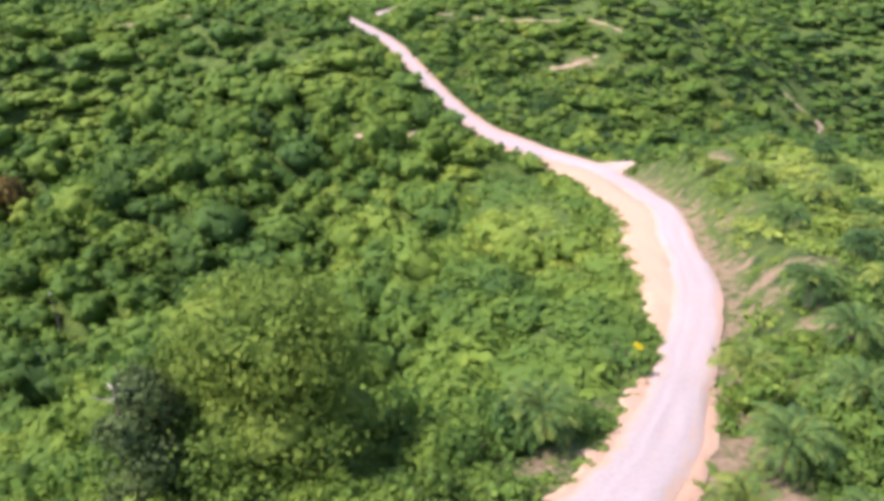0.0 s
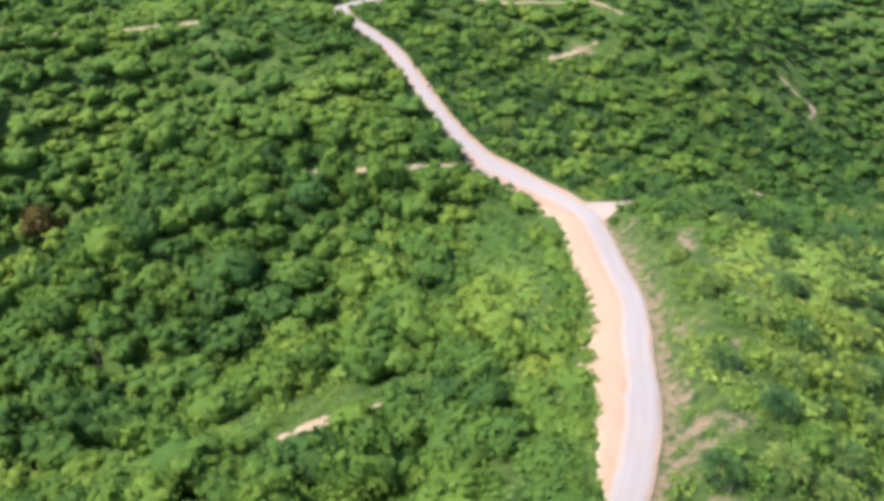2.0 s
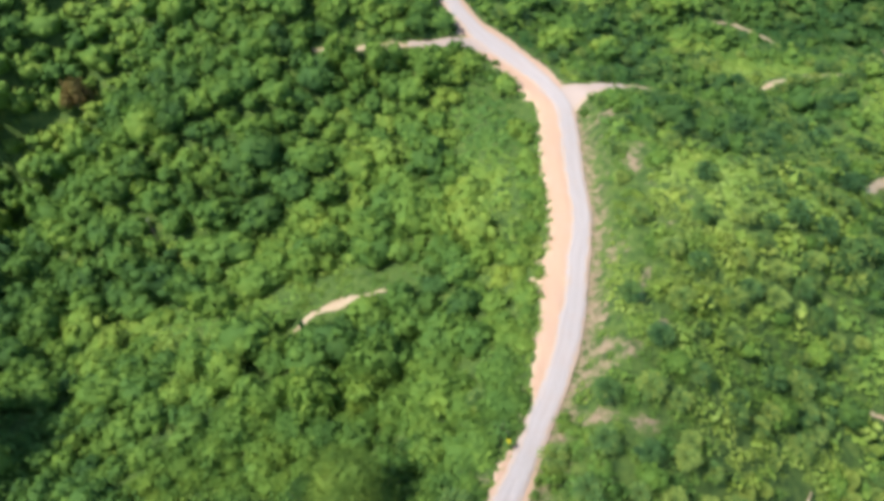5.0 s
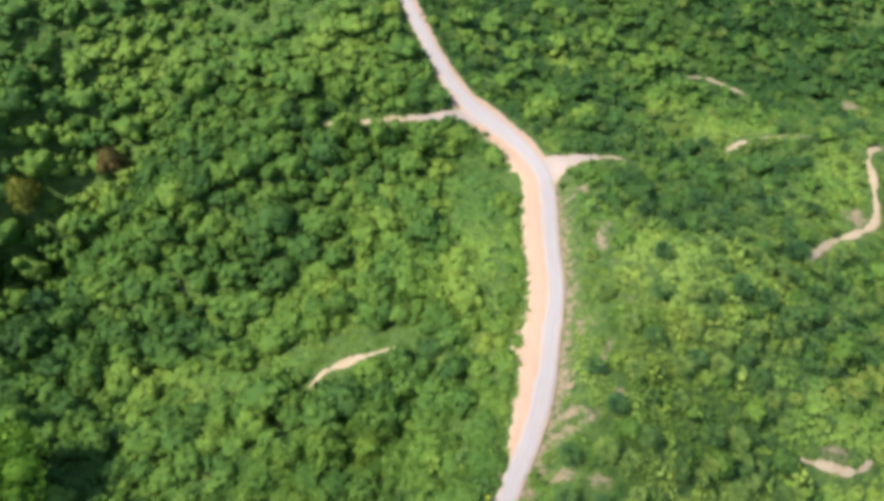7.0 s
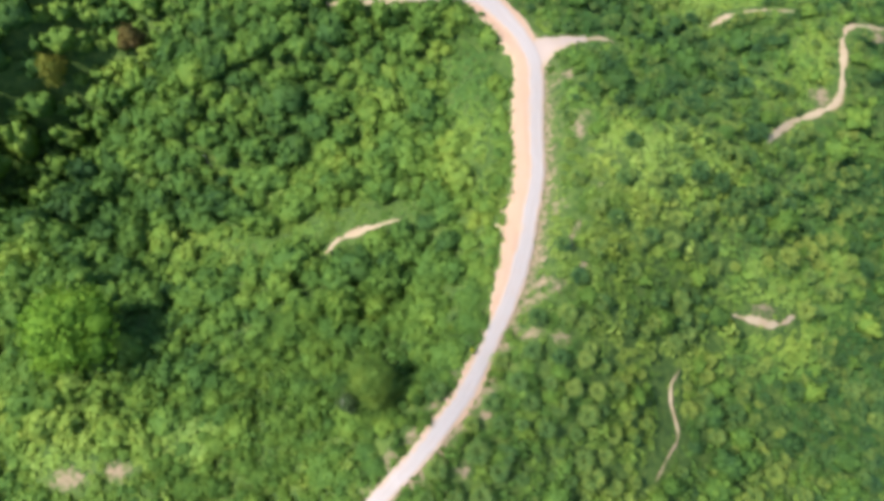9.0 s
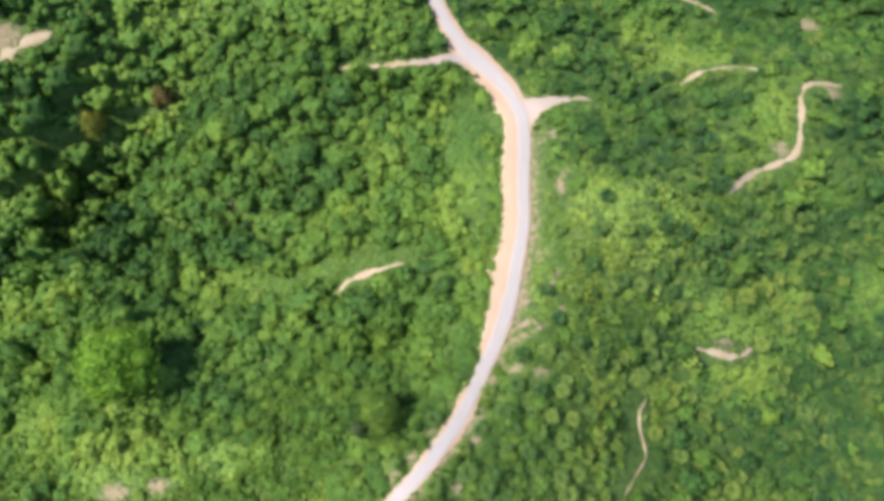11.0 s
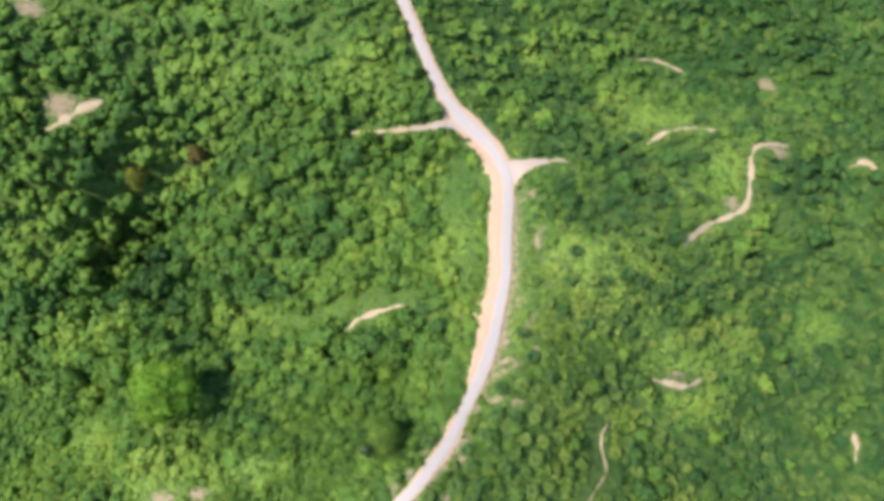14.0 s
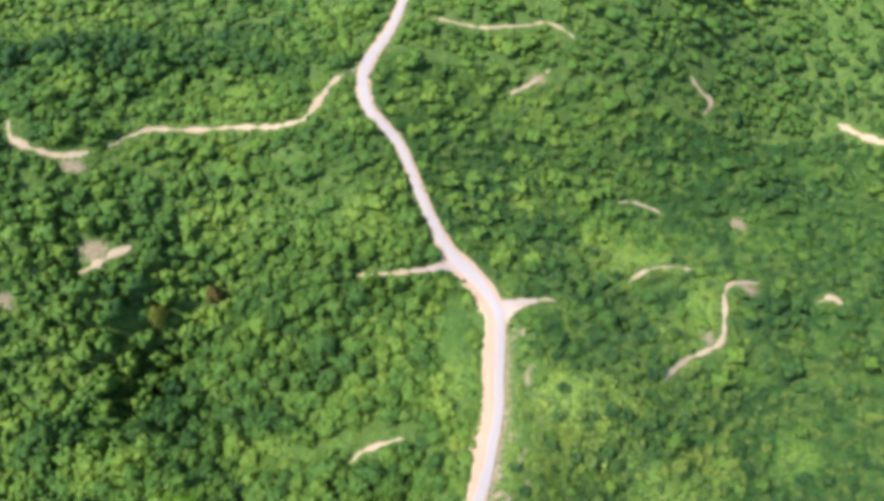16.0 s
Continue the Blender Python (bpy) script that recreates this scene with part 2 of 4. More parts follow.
# sandy tracks and scars: x, y points, width
WEST_TRACKS = {
    "fork": ([(-53, 373), (-62, 362), (-71, 349), (-77, 330), (-83, 313), (-92, 307), (-104, 305), (-120, 305.5), (-137, 306), (-160, 304.5), (-184, 302), (-196, 293), (-206, 283)], 4.6),
    "far_west": ([(-215, 276), (-227, 270), (-242, 270), (-257, 275), (-263, 288)], 5.5),
    "west_spur": ([(-44, 208), (-32, 210), (-20, 211), (-8, 213), (4, 217), (12, 222)], 2.5),
    "west_clearing": ([(-211, 203), (-198, 211), (-182, 222)], 4.6),
    "hillside_scar": ([(-37, 98), (-33, 103), (-28, 106), (-18, 109.5), (-8, 112)], 3.4),
}
EAST_TRACKS = {
    "east_spur": ([(46, 190), (56, 193.5), (65, 197), (73, 199.5), (80, 199)], 2.6),
    "east_track": ([(140, 152), (150, 162), (161, 171), (174, 178), (184, 185), (188, 201), (190, 217), (198, 225), (210, 229), (219, 230)], 3.7),
    "north_track": ([(132, 228), (147, 239), (162, 242), (175, 237)], 4.2),
    "east_scar": ([(262, 224), (270, 228), (275, 228), (279, 220)], 4.0),
}
NORTH_TRACKS = {
    "hollow_track": ([(137, 308), (148, 311), (158, 311), (174, 306)], 1.8),
    "ridge_track": ([(-8, 432), (11, 428), (35, 426), (65, 430), (83, 434), (104, 425)], 3.0),
    "upper_scar": ([(55, 375), (72, 387), (85, 398)], 3.4),
    "north_east_scar": ([(204, 423), (215, 415), (224, 412), (217, 398)], 5.0),
    "far_east_track": ([(328, 399), (342, 381), (356, 366)], 5.0),
    "south_east_scar": ([(118, 79), (129, 78), (139, 78.5), (147, 82.5)], 2.5),
    "south_track": ([(93, 56), (89.6, 51), (89, 45), (91, 38), (91, 32), (86, 26), (80, 18)], 0.9),
    "valley_scar": ([(250, 66), (251, 58), (248, 50)], 3.6),
}
TRACKS = {**WEST_TRACKS, **EAST_TRACKS, **NORTH_TRACKS}
# places where red soil shows between the plants: x, y, radius across, radius along
PATCHES = [(38.8, 72, 3, 2.4), (45.2, 75.6, 4.2, 2.4), (38.1, 59.9, 3, 2.2), (45.3, 57.6, 4, 2.5), (54.4, 83.8, 2.6, 2), (53.7, 98.9, 2, 2.6), (6.1, 34.8, 2.6, 2.2), (0.7, 26.1, 2.5, 2),
           (-6.4, 20.8, 2.5, 2), (21.9, 32.9, 1.8, 2.6), (14.6, 16.8, 2.5, 3), (132, 82.5, 7, 2.6), (57, 140, 3, 6), (49, 108, 2, 4), (50, 92, 2.4, 4), (-115.9, 14.2, 8, 4), (-97.4, 16.9, 6, 3.5),
           (-203, 216, 11, 8), (-257, 189, 7, 5), (208, 223, 10, 6), (176, 186, 6, 5), (230, 300, 8, 9), (-222, 264, 9, 6), (76, 390, 8, 5), (56, 172, 3, 4)]

PATCHES += [(41.5, 88.6, 2, 4), (40.6, 77, 3, 2.5), (34.9, 57.5, 3.6, 2.2), (27, 48.5, 1.8, 2.6), (22.4, 39, 1.8, 2.2), (22.6, 34.5, 2.2, 2), (59.2, 147, 2.2, 2.2), (59, 130, 1.8, 2.2), (62, 116.5, 1.8, 2.4),
            (71, 127, 1.8, 2)]
clear_points, clear_widths = [ROADLINE[:, :2]], [ROADLINE[:, 2] / 2 + np.maximum(ROADLINE[:, 3], 0.3) * 0.8]
TRACK_LINES = {}
for key, (pts, width) in TRACKS.items():
    TRACK_LINES[key] = smooth_line(pts, 1.2)
    clear_points.append(TRACK_LINES[key])
    clear_widths.append(np.full(len(TRACK_LINES[key]), width / 2 + (2.0 if key == "south_track" else 0.6)))
# a strip of short grass lies open on the uphill side of the southern track
clear_points.append(TRACK_LINES["south_track"] - (4.5, 0))
clear_widths.append(np.full(len(TRACK_LINES["south_track"]), 3.2))
# the flares where the two spurs leave the road: points, widths to each side
FLARES = [([(40, 187), (47, 190.5), (54, 193.6), (60.5, 196.2), (67, 198)], (12.5, 7.4, 4.6, 3.0, 1.5)), ([(26, 218), (16, 220), (8, 217.5), (0, 215), (-10, 213)], (5.0, 5.2, 3.2, 1.6, 1.1))]
FLARE_LINES = [(smooth_line(pts, 1.2), widths) for pts, widths in FLARES]
for line, widths in FLARE_LINES:
    clear_points.append(line)
    clear_widths.append(np.interp(np.linspace(0, 1, len(line)), np.linspace(0, 1, 5), widths))
clear_points, clear_widths = np.vstack(clear_points), np.concatenate(clear_widths)


def road_distance(x, y):
    """Distance to the road's middle, the index of the nearest place on it, and whether to its east (1) or west (-1)."""
    x, y = np.asarray(x, float).ravel(), np.asarray(y, float).ravel()
    d, i = np.full(x.size, 1e9), np.zeros(x.size, int)
    for k in range(len(ROADLINE)):
        dk = np.hypot(x - ROADLINE[k, 0], y - ROADLINE[k, 1])
        near = dk < d
        d[near], i[near] = dk[near], k
    j = np.minimum(i + 1, len(ROADLINE) - 1)
    a = np.maximum(j - 1, 0)
    tx, ty = ROADLINE[j, 0] - ROADLINE[a, 0], ROADLINE[j, 1] - ROADLINE[a, 1]
    side = np.sign(tx * (y - ROADLINE[i, 1]) - ty * (x - ROADLINE[i, 0])) * -1
    return d, i, side


def road_level(x, y, i):
    """The road's height beside the place i of its line."""
    a, b = np.maximum(i - 1, 0), np.minimum(i + 1, len(ROADLINE) - 1)
    tx, ty = ROADLINE[b, 0] - ROADLINE[a, 0], ROADLINE[b, 1] - ROADLINE[a, 1]
    n = np.hypot(tx, ty)
    along = np.clip(((x - ROADLINE[i, 0]) * tx + (y - ROADLINE[i, 1]) * ty) / n, -2, 2)
    return ROADZ[i] + along * (ROADZ[b] - ROADZ[a]) / n


def clearance(x, y):
    """Metres from the edge of the nearest bare strip or patch; negative inside."""
    x, y = np.asarray(x, float).ravel(), np.asarray(y, float).ravel()
    d = np.full(x.size, 1e9)
    for (px, py), w in zip(clear_points[::2], clear_widths[::2]):
        d = np.minimum(d, np.hypot(x - px, y - py) - w)
    for px, py, a, b in PATCHES:
        d = np.minimum(d, (np.hypot((x - px) / a, (y - py) / b) - 0.8) * min(a, b))
    return d


def spread(lo, a, b, hi, step, grow):
    """Grid lines: evenly spaced from a to b, growing outwards to lo and hi."""
    mid_part = list(np.arange(a, b + 0.1, step))
    right, s = [], step
    while (right[-1] if right else b) < hi:
        s *= grow
        right.append((right[-1] if right else mid_part[-1]) + s)
    left, s = [], step
    while (left[-1] if left else a) > lo:
        s *= grow
        left.append((left[-1] if left else a) - s)
    return np.array(left[::-1] + mid_part + right)


GX, GY = spread(-2600, -330, 400, 2600, 3.2, 1.25), spread(-2400, -60, 560, 3000, 3.2, 1.25)
XX, YY = np.meshgrid(GX, GY)
ZZ = lay(XX, YY)
rd, ri, rside = road_distance(XX, YY)
rd, ri = rd.reshape(XX.shape), ri.reshape(XX.shape)
half = ROADLINE[ri, 2] / 2 + 1.0
k = np.clip((rd - half) / 8.0, 0, 1)
k = k * k * (3 - 2 * k)
level = road_level(XX, YY, ri) - 0.35
ZZ = np.where(rd < 60, level * (1 - k) + ZZ * k, ZZ)
# west of the road the spoil falls away from its edge
fall = level - 0.28 * np.maximum(rd - half, 0)
hold = np.clip((30 - rd) / 14, 0, 1) * np.clip((YY - 62) / 12, 0, 1) * np.clip((196 - YY) / 12, 0, 1) * (rside.reshape(XX.shape) < 0)
ZZ = ZZ + hold * (np.minimum(ZZ, fall) - ZZ)


def ground_at(x, y):
    """Height of the ground sheet."""
    x, y = np.asarray(x, float), np.asarray(y, float)
    i = np.clip(np.searchsorted(GX, x) - 1, 0, len(GX) - 2)
    j = np.clip(np.searchsorted(GY, y) - 1, 0, len(GY) - 2)
    u, v = (x - GX[i]) / (GX[i + 1] - GX[i]), (y - GY[j]) / (GY[j + 1] - GY[j])
    return (ZZ[j, i] * (1 - u) + ZZ[j, i + 1] * u) * (1 - v) + (ZZ[j + 1, i] * (1 - u) + ZZ[j + 1, i + 1] * u) * v


# ---- mesh makers ----
def mesh_of(name, verts, quads=(), tris=(), tint=None, mat=None, flat=False):
    """One mesh from arrays of corners, four-sided and three-sided faces, and a tint for each corner."""
    verts = np.asarray(verts, np.float32)
    quads, tris = np.asarray(quads, np.int32).reshape(-1, 4), np.asarray(tris, np.int32).reshape(-1, 3)
    me = bpy.data.meshes.new(name)
    me.vertices.add(len(verts))
    me.vertices.foreach_set("co", verts.ravel())
    me.loops.add(quads.size + tris.size)
    me.loops.foreach_set("vertex_index", np.concatenate([quads.ravel(), tris.ravel()]))
    me.polygons.add(len(quads) + len(tris))
    me.polygons.foreach_set("loop_start", np.concatenate([np.arange(len(quads)) * 4, quads.size + np.arange(len(tris)) * 3]).astype(np.int32))
    if not flat:
        me.polygons.foreach_set("use_smooth", np.ones(len(quads) + len(tris), bool))
    if tint is not None:
        me.attributes.new("tint", "FLOAT", "POINT").data.foreach_set("value", np.asarray(tint, np.float32))
    me.update(calc_edges=True)
    me.validate()
    if mat:
        me.materials.append(mat)
    return me


class Shape:
    """Corners, faces and tints that grow by pieces."""

    def __init__(self):
        self.v, self.q, self.t, self.c, self.n = [], [], [], [], 0

    def add(self, v, q=None, t=None, tint=0.5):
        v = np.asarray(v, float).reshape(-1, 3)
        if q is not None and len(q):
            self.q.append(np.asarray(q).reshape(-1, 4) + self.n)
        if t is not None and len(t):
            self.t.append(np.asarray(t).reshape(-1, 3) + self.n)
        self.v.append(v)
        self.c.append(np.full(len(v), tint) if np.ndim(tint) == 0 else np.asarray(tint))
        self.n += len(v)
        return self

    def arrays(self):
        return (np.vstack(self.v), np.vstack(self.q) if self.q else np.zeros((0, 4), int),
                np.vstack(self.t) if self.t else np.zeros((0, 3), int), np.concatenate(self.c))

    def mesh(self, name, mat, flat=False):
        v, q, t, c = self.arrays()
        return mesh_of(name, v, q, t, c, mat, flat)


rng = np.random.default_rng(11)


def ball(level):
    bm = bmesh.new()
    bmesh.ops.create_icosphere(bm, subdivisions=level, radius=1.0)
    v = np.array([p.co[:] for p in bm.verts])
    f = np.array([[p.index for p in g.verts] for g in bm.faces])
    bm.free()
    return v, f


BALLS = {0: ball(0), 1: ball(1), 2: ball(2)}  # 20, 20 and 80 faces


def leaf_cards(places, normals, size, loose=0.42):
    """Small kite-shaped sprays of leaves at the places, turned about the normals."""
    n = len(places)
    nn = normals + rng.normal(0, loose, (n, 3))
    nn /= np.linalg.norm(nn, axis=1)[:, None] + 1e-9
    ref = rng.normal(0, 1, (n, 3))
    a = np.cross(nn, ref)
    a /= np.linalg.norm(a, axis=1)[:, None] + 1e-9
    b = np.cross(nn, a)
    s = (size * rng.uniform(0.55, 1.25, n))[:, None]
    w = rng.uniform(0.35, 0.75, n)[:, None]
    sag = nn * s * rng.uniform(-0.35, 0.1, n)[:, None]
    v = np.stack([places - a * s, places + b * s * w + sag, places + a * s + sag, places - b * s * w], 1).reshape(-1, 3)
    return v, np.arange(4 * n).reshape(n, 4)


def tube(path, radii, sides=6):
    """A tapered round stem along a path."""
    path = np.asarray(path, float)
    v, q = [], []
    for i, (p, r) in enumerate(zip(path, radii)):
        d = path[min(i + 1, len(path) - 1)] - path[max(i - 1, 0)]
        d /= np.linalg.norm(d) + 1e-9
        a = np.cross(d, (0.3, 1, 0.1))
        a /= np.linalg.norm(a)
        b = np.cross(d, a)
        for k in range(sides):
            g = 2 * math.pi * k / sides
            v.append(p + r * (a * math.cos(g) + b * math.sin(g)))
    for i in range(len(path) - 1):
        for k in range(sides):
            q.append((i * sides + k, i * sides + (k + 1) % sides, (i + 1) * sides + (k + 1) % sides, (i + 1) * sides + k))
    return np.array(v), np.array(q)


def crown_shape(radius, height, lobes, cards, level, card_size, lift, uneven=0.14, under=0.35, core=0.74):
    """A crown of uneven lobes, each a ragged body under sprays of leaves. Its underside stands at lift."""
    sh = Shape()
    bv, bf = BALLS[level]
    for i in range(lobes):
        g = i * 2.4 + rng.uniform(-0.5, 0.5)
        ring = math.sqrt((i + 0.3) / lobes)
        lr = radius * rng.uniform(0.4, 0.62) * (1.12 if lobes < 6 else 1.0)
        c = np.array([math.cos(g) * ring * (radius - lr * 0.6), math.sin(g) * ring * (radius - lr * 0.6),
                      lift + height * (0.78 - 0.45 * ring ** 2 + rng.uniform(-0.14, 0.1))])
        squash = np.array([1, 1, rng.uniform(0.62, 0.95) * min(1.2, height / (1.3 * radius))])
        wob = 1 + rng.normal(0, 0.19, len(bv))
        tone = 0.5 + rng.uniform(-uneven, uneven)
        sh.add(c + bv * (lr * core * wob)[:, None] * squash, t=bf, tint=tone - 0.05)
        n = cards // lobes
        d = rng.normal(0, 1, (n, 3))
        d[:, 2] = np.abs(d[:, 2]) * 1.1 - under
        d /= np.linalg.norm(d, axis=1)[:, None]
        v, q = leaf_cards(c + d * squash * (lr * rng.uniform(0.66, 1.26, n))[:, None], d, card_size * rng.uniform(0.5, 1.25, n))
        sh.add(v, q, tint=np.repeat(tone + rng.normal(0, 0.07, n), 4))
    return sh


def trunk_shape(height, radius, spread_to):
    sh = Shape()
    lean = rng.uniform(-0.6, 0.6, 2)
    top = np.array([lean[0], lean[1], height])
    v, q = tube([(0, 0, -0.6), (0, 0, 0.5), top * 0.55, top], [radius * 1.5, radius, radius * 0.8, radius * 0.45], 7)
    sh.add(v, q)
    for i in range(5):
        g = i * 1.26 + rng.uniform(-0.4, 0.4)
        out = np.array([math.cos(g), math.sin(g), 0]) * spread_to * rng.uniform(0.5, 0.8)
        s = top * rng.uniform(0.5, 0.9)
        v, q = tube([s, s + out * 0.5 + (0, 0, height * 0.12), s + out + (0, 0, height * 0.3)], [radius * 0.45, radius * 0.3, radius * 0.1], 5)
        sh.add(v, q)
    return sh


def frond_shape(length, leaflets, width, rib=7):
    """One palm frond along +x: an arching rib with drooping leaflets on both sides."""
    sh = Shape()
    n = 7
    pts, ang, p = [np.zeros(3)], radians(58), np.zeros(3)
    for i in range(n):
        p = p + np.array([math.cos(ang), 0, math.sin(ang)]) * length / n
        ang -= radians(12 + 4 * i * 0.6)
        pts.append(p)
    pts = np.array(pts)
    if rib:
        at = np.linspace(0, n, rib + 1).round().astype(int)
        v, q = tube(pts[at], np.linspace(0.09, 0.02, rib + 1), 3)
        sh.add(v, q, tint=0.8)
    for k in range(leaflets):
        s = 0.14 + 0.86 * (k + 0.5) / leaflets
        f = s * n
        i = min(int(f), n - 1)
        base = pts[i] + (pts[i + 1] - pts[i]) * (f - i)
        along = (pts[i + 1] - pts[i]) / (length / n)
        ll = width * (0.45 + 1.0 * math.sin(math.pi * min(1, s * 0.9 + 0.08)) ** 0.7) * 0.72
        for side in (-1, 1):
            out = np.array([0, side, 0]) * 0.86 + along * 0.45 + np.array([0, 0, 0.12])
            tip = base + out * ll + np.array([0, 0, -0.42 * ll])
            midp = base + out * ll * 0.55
            wv = along * length / leaflets * (0.42 if leaflets > 5 else 0.46)
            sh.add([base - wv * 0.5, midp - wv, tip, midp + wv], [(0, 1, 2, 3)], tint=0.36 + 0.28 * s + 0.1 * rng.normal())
    return sh


def palm_crown(length, fronds, leaflets, width, rib=3):
    """A whole rosette of fronds as one shape, and the poses of its fronds."""
    sh, poses = Shape(), []
    fv, fq, ft, fc = frond_shape(length, leaflets, width, rib).arrays()
    for i in range(fronds):
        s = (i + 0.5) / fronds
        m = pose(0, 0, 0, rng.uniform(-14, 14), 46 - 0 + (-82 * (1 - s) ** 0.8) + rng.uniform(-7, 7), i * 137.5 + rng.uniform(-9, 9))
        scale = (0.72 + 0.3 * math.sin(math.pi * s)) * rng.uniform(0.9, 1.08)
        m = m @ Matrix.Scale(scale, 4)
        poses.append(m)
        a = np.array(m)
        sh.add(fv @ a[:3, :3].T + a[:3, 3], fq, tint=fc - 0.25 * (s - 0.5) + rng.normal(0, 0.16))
    return sh, poses


def part(name, data, parent, label="", m=None):
    ob = new(name, data)
    ob.parent = parent
    if m is not None:
        ob.matrix_local = m
    if label:
        tagged(ob, label)
    return ob


def strip(name, line, width_left, width_right, mat, lift, ragged=0.0, level=None, seed=0, across=6, fingers=0.0, ruts=()):
    """A ribbon of ground cover along a line, laid over the ground, with ragged edges."""
    r = np.random.default_rng(seed)
    n = len(line)
    d = np.gradient(line[:, :2], axis=0)
    d /= np.linalg.norm(d, axis=1)[:, None]
    left = np.stack([-d[:, 1], d[:, 0]], 1)
    wl = np.broadcast_to(width_left, n) + (r.uniform(-0.45, 1.0, n) * ragged + smoothed(r.normal(0, 1, n), 3) * ragged)
    wr = np.broadcast_to(width_right, n) + (r.uniform(-0.45, 1.0, n) * ragged * 0.6 + smoothed(r.normal(0, 1, n), 3) * ragged * 0.6)
    tongues = np.where(r.random(n) < 0.22, np.minimum(r.exponential(2.2, n), 4.5), r.uniform(0, 0.5, n))
    wl = wl + fingers * smoothed(tongues, 1) * np.clip((wl - 3.5) / 4, 0.05, 1)
    v, q, tone = [], [], []
    for j in range(across + 1):
        s = j / across
        off = wl * (1 - s) - wr * s
        p = line[:, :2] + left * off[:, None]
        edge = min(s, 1 - s) * 2
        if level is None:
            z = ground_at(p[:, 0], p[:, 1]) + lift * (0.25 + 0.75 * min(1, edge * 2.5))
        else:
            z = level + lift * (0.2 + 0.8 * min(1, edge * 3)) + smoothed(r.normal(0, 0.08, n), 2)
        v.append(np.column_stack([p, z]))
        tone.append(smoothed(r.normal(-0.7, 0.5, n), 9) if j in ruts else np.clip(1 - edge * 1.6, 0, 1) + smoothed(r.normal(0, 0.45, n), 4))
    v = np.vstack(v)
    for j in range(across):
        for i in range(n - 1):
            q.append((j * n + i, (j + 1) * n + i, (j + 1) * n + i + 1, j * n + i + 1))
    return new(name, mesh_of(name, v, q, tint=np.concatenate(tone), mat=mat))


# ---- ground, road and tracks ----
nx, ny = len(GX), len(GY)
idx = np.arange(nx * ny).reshape(ny, nx)
gq = np.stack([idx[:-1, :-1], idx[:-1, 1:], idx[1:, 1:], idx[1:, :-1]], -1).reshape(-1, 4)
worn_at = np.zeros(nx * ny)
for px, py, a_, b_ in PATCHES:
    worn_at = np.maximum(worn_at, np.clip(1.25 - 0.75 * np.hypot((XX.ravel() - px) / a_, (YY.ravel() - py) / b_), 0, 1))
worn_at = np.maximum(worn_at, 0.62 * np.clip(1 - (rd.ravel() - half.ravel()) / 7.0, 0, 1) + 0.2 * (rside > 0) * np.clip(1.6 - (rd.ravel() - half.ravel()) / 9.0, 0, 1) * np.clip((215 - YY.ravel()) / 30, 0, 1))
tagged(new("ground", mesh_of("ground", np.column_stack([XX.ravel(), YY.ravel(), ZZ.ravel()]), gq, tint=worn_at, mat=SOIL)),
       "steep green hillside with ridges, gullies and bare patches", "ground", kind="structure")

tagged(strip("road", ROADLINE, ROADLINE[:, 2] / 2, ROADLINE[:, 2] / 2, ROAD, 0.35, 0.35, ROADZ - 0.1, 1, 12, 0.0, (4, 8)),
       "pale packed gravel road winding along the ridge", "road", kind="structure")
SPOILLINE = smooth_line(ROADLINE[::4], 0.8)
tagged(strip("road_shoulder", SPOILLINE, SPOILLINE[:, 2] / 2 + SPOILLINE[:, 3] - 0.7, np.full(len(SPOILLINE), -1.5), SPOIL, 0.28, 0.5, None, 2, 12, 1.1),
       "orange sandy spoil spilling down the road's edge", "shoulder", kind="structure")
tagged(strip("road_shoulder", ROADLINE, np.full(len(ROADLINE), -1.5), ROADLINE[:, 2] / 2 + ROADLINE[:, 4] - 0.5, SPOIL, 0.28, 0.6, None, 3, 6),
       "narrow orange earth verge beside the gravel road", "shoulder", kind="structure")
for n_, (key, line) in enumerate(TRACK_LINES.items()):
    w_ = TRACKS[key][1] * 0.42
    u_ = np.linspace(0, 1, len(line))
    taper = np.clip(np.minimum(u_, 1 - u_) * 6 + 0.25, 0, 1) * np.clip(0.9 + 1.0 * smoothed(np.random.default_rng(n_).normal(0, 1, len(line)), 3), 0.25, 1.5)
    bench = smoothed(ground_at(line[:, 0], line[:, 1]), 3) + 0.3 if key == "south_track" else None
    tagged(strip("dirt_track", line, w_ * taper, w_ * taper, TRACK, 0.2, 0.25 if key == "south_track" else 0.8, bench, 20 + n_, 6),
           "pale sandy track scraped across the green slope", "dirt track", "tracks on the hillside", "structure")
for FLARE, widths in FLARE_LINES:
    w_ = np.interp(np.linspace(0, 1, len(FLARE)), np.linspace(0, 1, 5), widths)
    tagged(strip("junction_apron", FLARE, w_, w_, APRON, 0.4, 0.5, None, 50, 10),
           "flared sandy apron where a side track meets the road", "road", "junction aprons", "structure")

# ---- where things grow ----
def scatter(x0, x1, y0, y1, step, jitter, seed):
    """Places on a staggered grid, jittered, that the walk can see."""
    r = np.random.default_rng(seed)
    xs, ys = np.arange(x0, x1, step), np.arange(y0, y1, step * 0.866)
    gx, gy = np.meshgrid(xs, ys)
    gx = gx + (np.arange(len(ys)) % 2)[:, None] * step / 2
    p = np.column_stack([gx.ravel(), gy.ravel()]) + r.uniform(-jitter, jitter, (gx.size, 2)) * step
    keep = (np.abs(p[:, 0] - 5) < 250 + 0.27 * np.maximum(p[:, 1], 0)) & (p[:, 1] < 740)
    return p[keep], r


